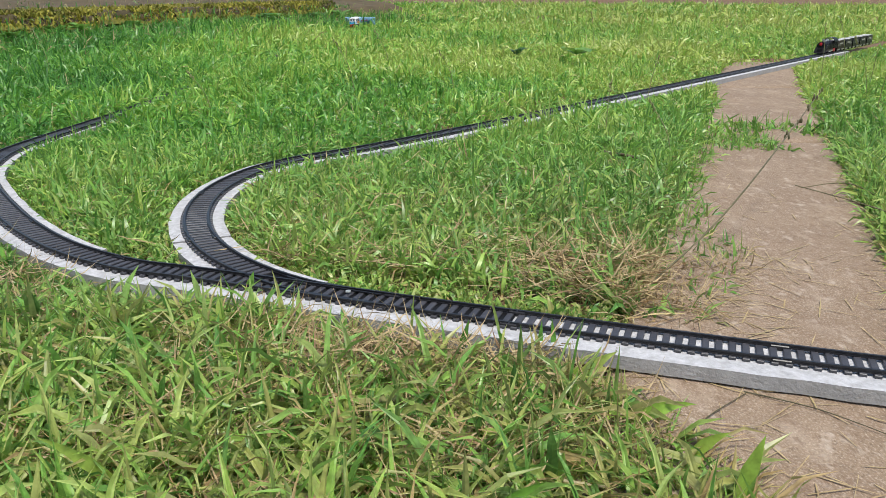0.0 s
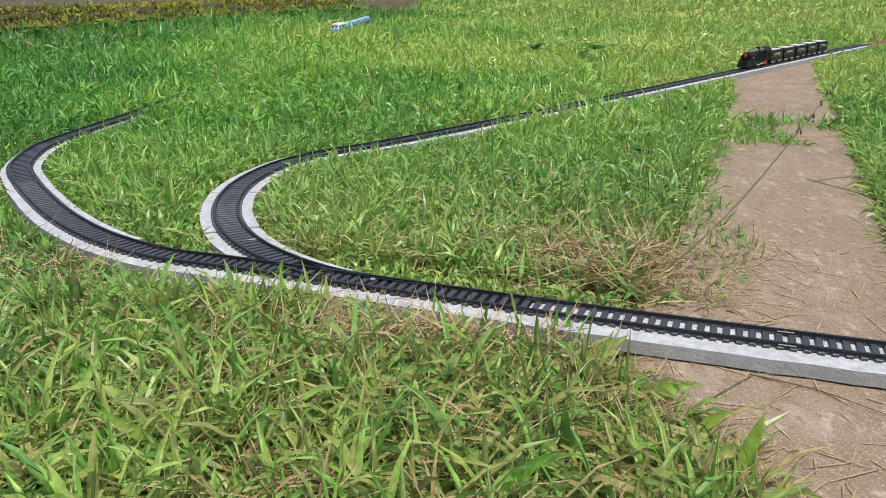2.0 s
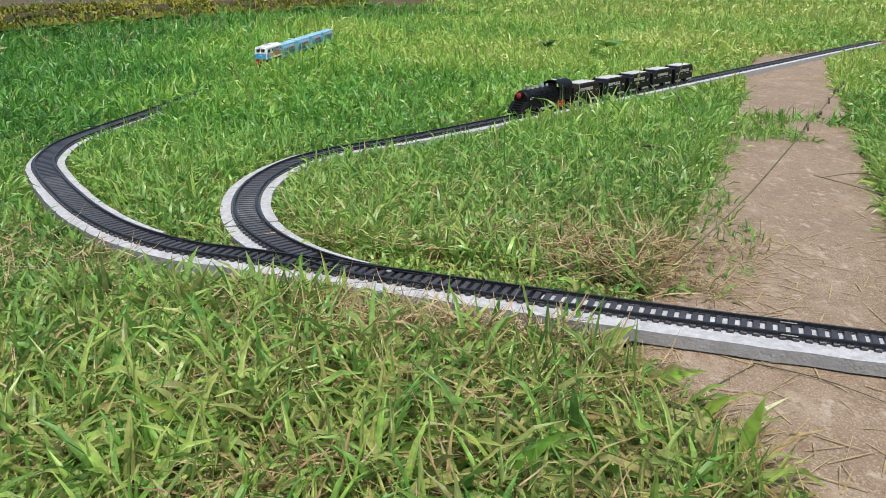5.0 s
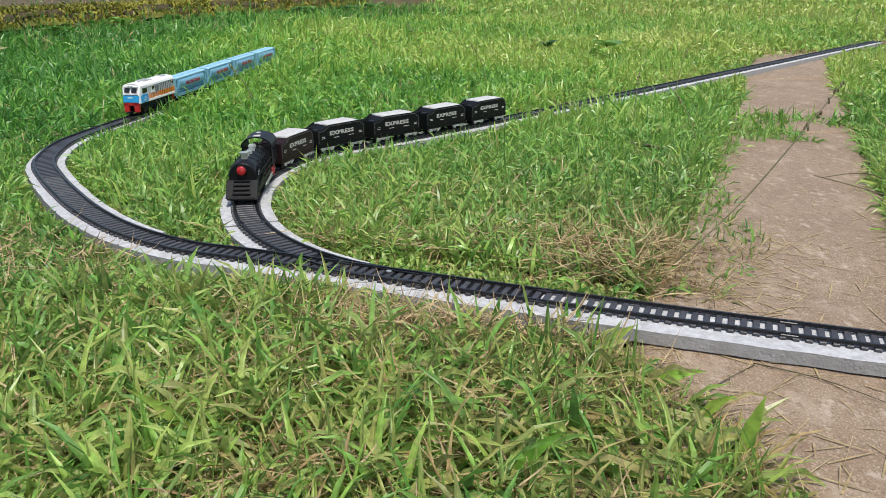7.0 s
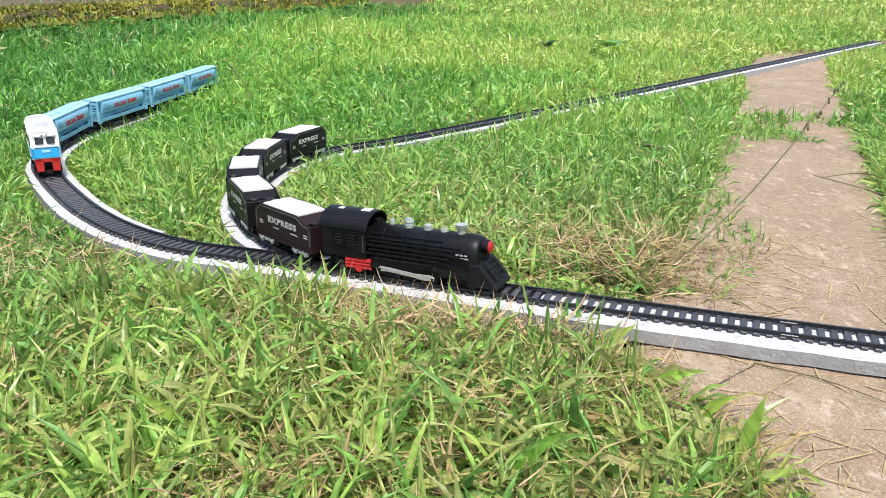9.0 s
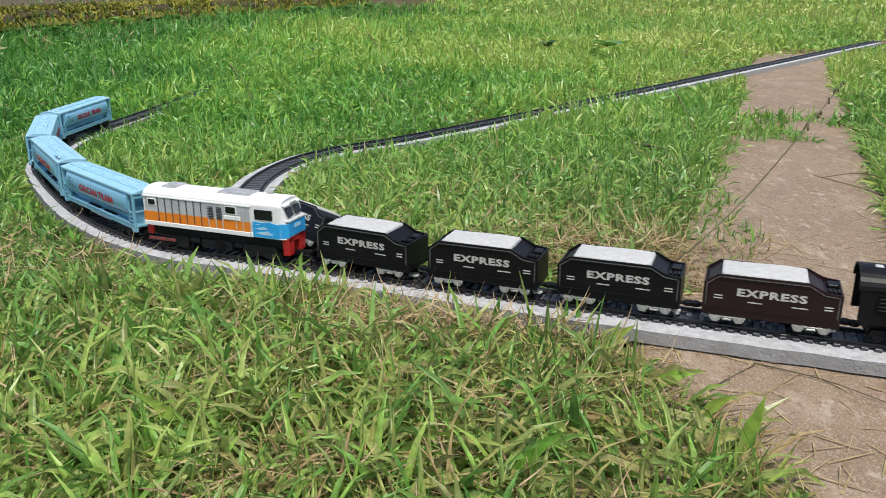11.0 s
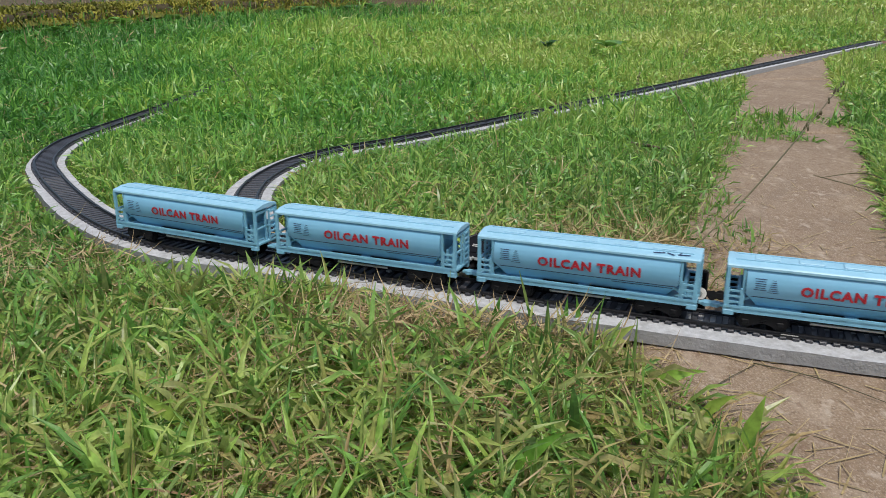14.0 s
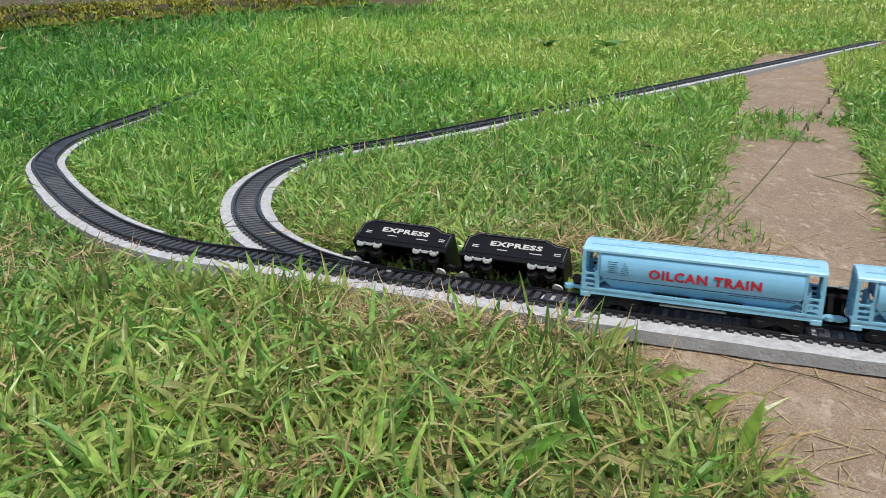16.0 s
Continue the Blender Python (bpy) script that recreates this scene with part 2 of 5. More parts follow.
OUTER_CONTROL = [(-0.272, 4.7), (-0.389, 3.2), (-0.483, 2.0), (-0.522, 1.5), (-0.5465, 1.30), (-0.553, 1.2), (-0.540, 1.122),
                 (-0.518, 1.055), (-0.478, 0.985), (-0.425, 0.905), (-0.367, 0.827), (-0.300, 0.756), straight(-0.25)]
OUTER_CONTROL += [straight(a) for a in np.arange(-0.2, 3.01, 0.1)]
INNER_CONTROL = [(0.122 + 0.6575 * a, 1.419 + 0.7534 * a) for a in (4, 3, 2.5, 2, 1.5, 1.0, 0.5, 0)]
INNER_CONTROL += [(0.0, 1.285), (-0.080, 1.203), (-0.144, 1.146), (-0.187, 1.085), (-0.212, 1.01), (-0.220, 0.94), (-0.212, 0.86),
                  (-0.188, 0.785), (-0.145, 0.715), (-0.085, 0.657), straight(-0.02)]
INNER_CONTROL += [straight(a) for a in np.arange(0.1, 3.01, 0.1)]


class Line:
    """A smooth line through control points, by its length s; s is 0 where the near straight crosses x = 0."""

    def __init__(self, control, step=0.004):
        p = np.array(control, float)
        p = np.vstack([2 * p[0] - p[1], p, 2 * p[-1] - p[-2]])
        out = []
        for i in range(1, len(p) - 2):
            a, b, c, d = p[i - 1:i + 3]
            t1 = np.linalg.norm(b - a) ** 0.5
            t2 = t1 + np.linalg.norm(c - b) ** 0.5
            t3 = t2 + np.linalg.norm(d - c) ** 0.5
            for t in np.linspace(t1, t2, max(2, int(np.linalg.norm(c - b) / step)), endpoint=False):
                a1 = (t1 - t) / t1 * a + t / t1 * b
                a2 = (t2 - t) / (t2 - t1) * b + (t - t1) / (t2 - t1) * c
                a3 = (t3 - t) / (t3 - t2) * c + (t - t2) / (t3 - t2) * d
                b1 = (t2 - t) / t2 * a1 + t / t2 * a2
                b2 = (t3 - t) / (t3 - t1) * a2 + (t - t1) / (t3 - t1) * a3
                out.append((t2 - t) / (t2 - t1) * b1 + (t - t1) / (t2 - t1) * b2)
        out.append(p[-2])
        self.p = np.array(out)
        s = np.concatenate([[0], np.cumsum(np.linalg.norm(np.diff(self.p, axis=0), axis=1))])
        self.s = s - s[-1] + 3.0

    def at(self, s):
        return np.array([np.interp(s, self.s, self.p[:, 0]), np.interp(s, self.s, self.p[:, 1])])

    def way(self, s):
        d = self.at(s + 0.006) - self.at(s - 0.006)
        return d / np.linalg.norm(d)


OUTER, INNER = Line(OUTER_CONTROL), Line(INNER_CONTROL)
GAUGE, TIE, BOARD_TOP, RAIL_TOP, BOARD_HALF = 0.0228, 0.0310, 0.014, 0.0184, 0.0265


def sweep(bm, line, s0, s1, left, right, z0, z1, step=0.012, mats=(0, 0), rough=0.0):
    """A bar along a line, from left to right of it (left positive), between two heights. mats: top, sides."""
    n = max(2, int(abs(s1 - s0) / step) + 1)
    rows = []
    for s in np.linspace(s0, s1, n):
        p, w = line.at(s), line.way(s)
        side = np.array([-w[1], w[0]])
        e = rough * noise.noise((s * 40, 1.7, 0)), rough * noise.noise((s * 40, 9.1, 0))
        lo, ro = left(s) if callable(left) else left, right(s) if callable(right) else right
        q0, q1 = p + side * (lo + e[0]), p + side * (ro + e[1])
        rows.append([bm.verts.new((*q0, z0)), bm.verts.new((*q0, z1)), bm.verts.new((*q1, z1)), bm.verts.new((*q1, z0))])
    for a, b in zip(rows, rows[1:]):
        for k in range(4):
            f = bm.faces.new([a[k], a[(k + 1) % 4], b[(k + 1) % 4], b[k]])
            f.material_index = mats[0] if k == 1 else mats[1]
    for r in (rows[0], rows[-1]):
        bm.faces.new(r).material_index = mats[1]
    return bm


# ---------------------------------------------------------------- ground, pavement, kerb
def pave_left(y):
    return 0.308 + 0.4026 * (y - 0.938)


def pave_right(y):
    return 0.490 + 0.395 * (y - 0.865)


def value_noise(x, y, scale, seed):
    """Smooth noise on a grid of random values, 0 to 1."""
    r = np.random.RandomState(seed).rand(256, 256)
    u, v = np.asarray(x) * scale + 1000.3, np.asarray(y) * scale + 1000.7
    i, j = np.floor(u).astype(int), np.floor(v).astype(int)
    fu, fv = u - i, v - j
    fu, fv = fu * fu * (3 - 2 * fu), fv * fv * (3 - 2 * fv)
    a, b, c, d = r[i % 256, j % 256], r[(i + 1) % 256, j % 256], r[i % 256, (j + 1) % 256], r[(i + 1) % 256, (j + 1) % 256]
    return (a * (1 - fu) + b * fu) * (1 - fv) + (c * (1 - fu) + d * fu) * fv


def ground_height(x, y):
    """Gentle rises in the lawn; lower beneath the pavement and before the near track."""
    x, y = np.asarray(x, float), np.asarray(y, float)
    far = np.clip((np.hypot(x, y) - 3.2) / 4.0, 0, 1)
    z = 0.004 + 0.008 * (value_noise(x, y, 4.5, 21) - 0.5) + 0.03 * far * (value_noise(x, y, 0.7, 22) - 0.5)
    front = np.clip((0.64 - 0.40 * x - y) / 0.06, 0, 1)
    z = z - 0.006 * front
    inside = np.minimum(x - pave_left(y) + 0.03, pave_right(y) + 0.01 - x)
    return np.where(y < 2.8, z - np.clip(inside / 0.03, 0, 1) * (z + 0.012), z)


def build_ground():
    xs = np.concatenate([[-60, -30, -15, -8, -5], np.arange(-3.5, 3.51, 0.04), [5, 8, 15, 30, 60]])
    ys = np.concatenate([[-60, -30, -12, -5, -2, -0.8], np.arange(-0.2, 6.0, 0.04), [6.5, 7.5, 9, 12, 18, 30, 60]])
    gx, gy = np.meshgrid(xs, ys)
    verts = np.stack([gx.ravel(), gy.ravel(), ground_height(gx, gy).ravel()], 1).tolist()
    n = len(xs)
    faces = [(j * n + i, j * n + i + 1, (j + 1) * n + i + 1, (j + 1) * n + i) for j in range(len(ys) - 1) for i in range(n - 1)]
    me = bpy.data.meshes.new("ground")
    me.from_pydata(verts, [], faces)
    me.materials.append(M_SOIL)
    me.polygons.foreach_set("use_smooth", [True] * len(me.polygons))
    tagged(new("ground", me), "brown soil with dry thatch under the lawn", "ground", kind="structure")


def build_pavement():
    root = tagged(new("pavement"), "narrow strip of weathered sandy concrete across the lawn", "pavement", kind="structure")
    rng = random.Random(5)
    for k, (y0, y1) in enumerate(((-0.25, 1.34), (1.346, 2.06), (2.066, 2.75))):
        bm = bmesh.new()
        nx, ny = 14, int((y1 - y0) / 0.02)
        grid = []
        for j in range(ny + 1):
            y = y0 + (y1 - y0) * j / ny
            row = []
            for i in range(nx + 1):
                u = i / nx
                a = pave_left(y) - 0.02 + 0.014 * noise.noise((y * 14, 3.3, k)) + 0.006 * noise.noise((y * 60, 1, k))
                b = pave_right(y) + 0.010 * noise.noise((y * 12, 7.7, k))
                x = a + (b - a) * u
                z = 0.003 + 0.0008 * noise.noise((x * 25, y * 25, 2)) + 0.0005 * noise.noise((x * 120, y * 120, 5))
                if i in (0, nx) or j in (0, ny):
                    z -= 0.004
                row.append(bm.verts.new((x, y, z)))
            grid.append(row)
        for j in range(ny):
            for i in range(nx):
                bm.faces.new((grid[j][i], grid[j][i + 1], grid[j + 1][i + 1], grid[j + 1][i]))
        low = bmesh.ops.extrude_face_region(bm, geom=list(bm.faces))
        for v in [g for g in low["geom"] if isinstance(g, bmesh.types.BMVert)]:
            v.co.z -= 0.03
        part("concrete_slab", bm, M_PAVE, root, smooth=True)


KERB_A, KERB_B = np.array([-2.15, 1.75]), np.array([-0.55, 5.25])


def build_kerb():
    """A low old stone edging, its top grown over with moss, with a bank of earth behind it."""
    d = (KERB_B - KERB_A) / np.linalg.norm(KERB_B - KERB_A)
    side = np.array([-d[1], d[0]])
    rng = random.Random(8)
    root = tagged(new("edging_wall"), "low old stone edging overgrown with yellow-green moss", "edging", kind="structure")
    s, total = 0.0, float(np.linalg.norm(KERB_B - KERB_A))
    turn = Matrix.Rotation(math.atan2(d[1], d[0]), 4, "Z")
    while s < total:
        w = rng.uniform(0.18, 0.34)
        h = 0.118 + rng.uniform(-0.015, 0.012)
        bm = bmesh.new()
        box(bm, 0, w - 0.012, 0, 0.16, -0.02, h, 0.015, 2)
        bmesh.ops.subdivide_edges(bm, edges=list(bm.edges), cuts=3, use_grid_fill=True)
        for v in bm.verts:
            v.co += 0.012 * noise.noise_vector(v.co * 11 + Vector((s, 3, 1)))
        p = KERB_A + d * s
        ob = part("edging_stone", bm, M_STONE, root, smooth=True)
        ob.matrix_basis = Matrix.Translation((p[0], p[1], 0)) @ turn
        bm = bmesh.new()
        nx, ny = 26, 16
        g = []
        for i in range(nx + 1):
            row = []
            for j in range(ny + 1):
                x, y = w * i / nx - 0.004, -0.022 + 0.20 * j / ny
                lump = 0.5 * abs(noise.noise((s * 3 + x * 20, y * 20, 2))) * 0.016 + noise.noise((x * 80 + s * 31, y * 80, 5)) * 0.004
                fall = 0.060 * max(0, 1 - j / 6.0) ** 1.6
                row.append(bm.verts.new((x, y, h + 0.004 + lump - fall)))
            g.append(row)
        for i in range(nx):
            for j in range(ny):
                bm.faces.new((g[i][j], g[i + 1][j], g[i + 1][j + 1], g[i][j + 1]))
        part("moss_cushion", bm, M_MOSS, ob, "yellow-green moss cushion", True)
        s += w
    bm = bmesh.new()
    a, b = KERB_A - d * 3, KERB_B + d * 1.5
    rows = []
    for t in np.linspace(0, 1, 120):
        p = a + (b - a) * t
        rows.append([bm.verts.new((*(p + side * o), z + 0.03 * noise.noise((t * 60, o * 9, 1)))) for o, z in
                     ((0.1, -0.03), (0.15, 0.07), (0.25, 0.09), (0.4, 0.10), (0.7, 0.12), (1.5, 0.16), (4, 0.2), (14, 0.1), (14.1, -0.2))])
    for r, q in zip(rows, rows[1:]):
        for i in range(8):
            bm.faces.new((r[i], q[i], q[i + 1], r[i + 1]))
    tagged(new("earth_bank", finish(bm, "earth_bank", M_STONE, True)), "bank of bare brown earth behind the edging", "bank", kind="structure")


def edging_growth():
    """Long grass and dry stems before, on and behind the edging."""
    d = KERB_B - KERB_A
    n_ = np.array([d[1], -d[0]]) / np.linalg.norm(d)
    r = np.random.RandomState(45)
    m = 16000
    t, o = r.rand(m) * 0.95 + 0.1, -0.19 + 0.21 * r.rand(m)
    z0 = 0.112 + 0.014 * r.rand(m) - 0.055 * np.clip((o + 0.01) / 0.03, 0, 1)
    blades("moss", "yellow-green moss pile on the old edging", KERB_A[0] + d[0] * t + n_[0] * o, KERB_A[1] + d[1] * t + n_[1] * o, z0, 0.010 + 0.014 * r.rand(m), 0.006 + 0.006 * r.rand(m),
           1.6 * r.rand(m), r.rand(m) * 2 * math.pi, np.clip(0.9 * value_noise(t * 40, o * 20, 1.0, 9) + 0.4 * (r.rand(m) - 0.4), 0, 1), (r.rand(m) < 0.1) * 0.5, M_PILE, category="moss")
    for seed, n, lo, hi, z0, ln, wd, dry_share in ((41, 14000, 0.0, 0.55, 0.0, 0.085, 0.0060, 0.16), (42, 3200, -0.20, 0.03, 0.09, 0.038, 0.0050, 0.25), (43, 2600, -1.6, -0.2, 0.10, 0.05, 0.006, 0.5)):
        r = np.random.RandomState(seed)
        t, o = r.rand(n) * 0.95 + 0.15, lo + (hi - lo) * r.rand(n) ** 1.4
        clump = value_noise(t * 30, o * 4, 1.0, 55)
        keep = r.rand(n) < 0.25 + 1.1 * clump
        t, o = t[keep], o[keep]
        m = len(t)
        x, y = KERB_A[0] + d[0] * t + n_[0] * o, KERB_A[1] + d[1] * t + n_[1] * o
        dry = (r.rand(m) < dry_share) * (0.4 + 0.6 * r.rand(m))
        blades("edging_grass", "long dark green grass along the mossy edging", x, y, np.full(m, z0), ln * (0.4 + 0.9 * r.rand(m)), wd * (0.5 + r.rand(m)),
               np.clip(0.8 + 0.5 * r.randn(m), 0.1, 1.9), r.rand(m) * 2 * math.pi, np.clip(0.34 * r.rand(m) + 0.2 * (r.rand(m) < 0.2), 0, 1), dry, M_GRASS)


# ---------------------------------------------------------------- the track: boards, rails, sleepers
def build_boards():
    def one(line, s0, s1, half_l=BOARD_HALF, half_r=BOARD_HALF, drop=0.0, foot=-0.001):
        bm = sweep(bmesh.new(), line, s0 + 0.0004, s1 - 0.0004, half_l, (lambda v: -half_r(v)) if callable(half_r) else -half_r, foot - drop, BOARD_TOP - drop, 0.012, (0, 1), 0.0012)
        ob = new("track_board", finish(bm, "track_board", [M_TOPPAINT, M_BOARD]))
        tagged(ob, "thin grey cement board with a white-painted top under the toy track", "board", "boards under the track")

    edges = [-3.6, -3.0, -2.5, -2.05, -1.6, -1.25, -0.93, -0.70, -0.49, -0.315, 0.118, 0.52, 0.95, 1.4, 2.0]
    for a, b in zip(edges, edges[1:]):
        # on the far bend the boards reach out little beyond the sleepers, on the near stretch well before them
        right = lambda v: float(np.interp(v, [-0.95, -0.80, -0.62, -0.45], [0.0190, 0.0195, 0.0235, 0.0265])) if v < -0.45 else float(np.interp(v, [-0.45, 0.0], [0.0265, 0.0232])) + set_back(v)
        one(OUTER, a, b, 0.0172 if b > 0 else 0.0195 if b < -0.9 else 0.0245, right, foot=0.0046 if 0.1 < a < 1.0 else -0.001)
    edges = [-3.2, -2.75, -2.3, -1.9, -1.5, -1.15, -0.86, -0.62, -0.42, -0.27, -0.09]
    for k, (a, b) in enumerate(zip(edges, edges[1:])):
        one(INNER, a, b, 0.0300 if b < -0.8 else BOARD_HALF, 0.0185 if b < -0.8 else BOARD_HALF, drop=0.0012 if b > -0.2 else 0.0)


def sleeper_mesh():
    bm = box(bmesh.new(), -0.0023, 0.0023, -TIE / 2, TIE / 2, 0.0, 0.0022, 0.0004, 1)
    return finish(bm, "sleeper", M_SLEEPER)


PITCH = 0.0085


def build_track():
    tie = sleeper_mesh()

    def section(line, s0, s1, single, dz=0.0, skip=0.0, plate=True):
        root = tagged(new("track_section"), "black plastic toy track section on its white board", "track", "toy track sections")
        for side in (1, -1):
            bm = sweep(bmesh.new(), line, s0 + 0.0006, s1 - 0.0006, side * GAUGE / 2 + 0.0009, side * GAUGE / 2 - 0.0009,
                       BOARD_TOP + 0.0020 + dz, RAIL_TOP + dz, 0.009)
            sweep(bm, line, s0 + 0.0006, s1 - 0.0006, side * GAUGE / 2 + 0.0018, side * GAUGE / 2 - 0.0018, BOARD_TOP + 0.0018 + dz, BOARD_TOP + 0.0027 + dz, 0.009)
            part("rail", bm, M_RAIL, root)
        if plate:
            part("base_plate", sweep(bmesh.new(), line, s0 + 0.0006, s1 - 0.0006, GAUGE / 2, -GAUGE / 2, BOARD_TOP + 0.0002 + dz, BOARD_TOP + 0.0010 + dz, 0.009), M_MATT, root)
        # joining clips at the end of the section
        for side in (1, -1):
            p, w = line.at(s1), line.way(s1)
            bm = box(bmesh.new(), -0.0060, 0.0060, -0.0028, 0.0028, 0, 0.0034, 0.0005, 1)
            ob = part("joint_clip", bm, M_RAIL, root)
            q = p + np.array([-w[1], w[0]]) * side * GAUGE / 2
            ob.matrix_basis = Matrix.Translation((*q, BOARD_TOP + dz + 0.0003)) @ Matrix.Rotation(math.atan2(w[1], w[0]), 4, "Z")
        n = int(round((s1 - s0) / PITCH))
        rest = bmesh.new()
        for i in range(n):
            s = s0 + (i + 0.5) * (s1 - s0) / n
            p, w = line.at(s), line.way(s)
            if skip and np.min(np.linalg.norm(OUTER.p - p, axis=1)) < skip:
                continue
            m = Matrix.Translation((*p, BOARD_TOP + dz)) @ Matrix.Rotation(math.atan2(w[1], w[0]), 4, "Z")
            if single:
                ob = new("sleeper", tie)
                ob.parent = root
                ob.matrix_basis = m
            else:
                k = len(rest.verts)
                box(rest, -0.0023, 0.0023, -TIE / 2, TIE / 2, 0.0, 0.0022)
                rest.verts.ensure_lookup_table()
                for v in rest.verts[k:]:
                    v.co = m @ v.co
        if not single:
            tagged(part("sleeper_bed", rest, M_CAST, root), kind="stuff")
        else:
            rest.free()

    edges = [-3.6 + 0.175 * i for i in range(33)]
    edges = [e for e in edges if e < 1.9]
    for a, b in zip(edges, edges[1:]):
        section(OUTER, a, b, -0.80 < a < 0.45, plate=b < 0.1)
    edges = [-0.09 - 0.175 * i for i in range(19)][::-1]
    for a, b in zip(edges, edges[1:]):
        section(INNER, a, b, a > -0.75, -0.0004, 0.018)
    section(INNER, -0.09, -0.022, True, -0.0004, 0.018)
    # the switch: blades, frog and a small plate between the rails
    root = tagged(new("switch_blades"), "black plastic switch blades where the inner track joins", "track switch")
    for line, side, s0, s1 in ((INNER, 1, -0.12, -0.03), (OUTER, -1, -0.12, -0.03)):
        bm = sweep(bmesh.new(), line, s0, s1, side * (GAUGE / 2 - 0.0035) + 0.0008, side * (GAUGE / 2 - 0.0035) - 0.0008, BOARD_TOP + 0.0026, RAIL_TOP - 0.0008, 0.008)
        part("switch_blade", bm, M_RAIL, root)
    w = OUTER.way(-0.09)
    ob = part("silver_rivet", cyl(bmesh.new(), (0, 0, 0.0012), 0.0022, 0.0008), M_SILVER, root, "small silver rivet")
    ob.matrix_basis = Matrix.Translation((*(OUTER.at(-0.055) + np.array([-w[1], w[0]]) * 0.004), BOARD_TOP + 0.0026))


# ---------------------------------------------------------------- grass
def track_distance(x, y, line):
    d = np.full(len(x), 9.0)
    for p in line.p[line.p[:, 1] < 6][::6]:
        np.minimum(d, np.hypot(x - p[0], y - p[1]), out=d)
    return d


EDGE_Y = [0.10, 0.36, 0.42, 0.49, 0.54, 0.585, 0.65, 0.74, 0.81, 0.87, 0.94, 1.20, 1.40, 2.00, 2.80]
EDGE_X = [0.155, 0.170, 0.165, 0.115, 0.135, 0.200, 0.250, 0.308, 0.318, 0.312, 0.322, 0.418, 0.495, 0.725, 1.040]


def on_pavement(x, y):
    """Where the strip is bare: between the ragged grass edges, but for one overgrown stretch."""
    rag = 0.030 * (value_noise(x, y, 38, 31) - 0.5) + 0.018 * (value_noise(x, y, 90, 32) - 0.5)
    bare = (x > np.interp(y, EDGE_Y, EDGE_X) + rag) & (x < pave_right(y) - 0.006 + rag) & (y < 2.55)
    overgrown = (y > 1.26) & (y < 1.50) & (value_noise(x, y, 11, 3) > 0.30 + 0.35 * np.clip((x - pave_left(y)) / 0.18, 0, 1))
    return bare & ~overgrown


def dryness_at(x, y):
    """Where the grass has gone to straw: between the tracks, at the pavement's edge, before the switch."""
    a = 0.20 * np.exp(-((x - 0.17) / 0.15) ** 2 - ((y - 0.76) / 0.10) ** 2)
    b = 0.42 * np.exp(-((x - 0.01) / 0.13) ** 2 - ((y - 0.535) / 0.045) ** 2)
    c = 0.18 * np.exp(-((x - 0.08) / 0.22) ** 2 - ((y - 0.40) / 0.12) ** 2)
    d = 0.12 * np.exp(-((x + 0.02) / 0.15) ** 2 - ((y - 0.95) / 0.12) ** 2)
    e = 0.10 * np.exp(-((x + 0.14) / 0.05) ** 2 - ((y - 0.80) / 0.05) ** 2)
    return a + b + c + d + e


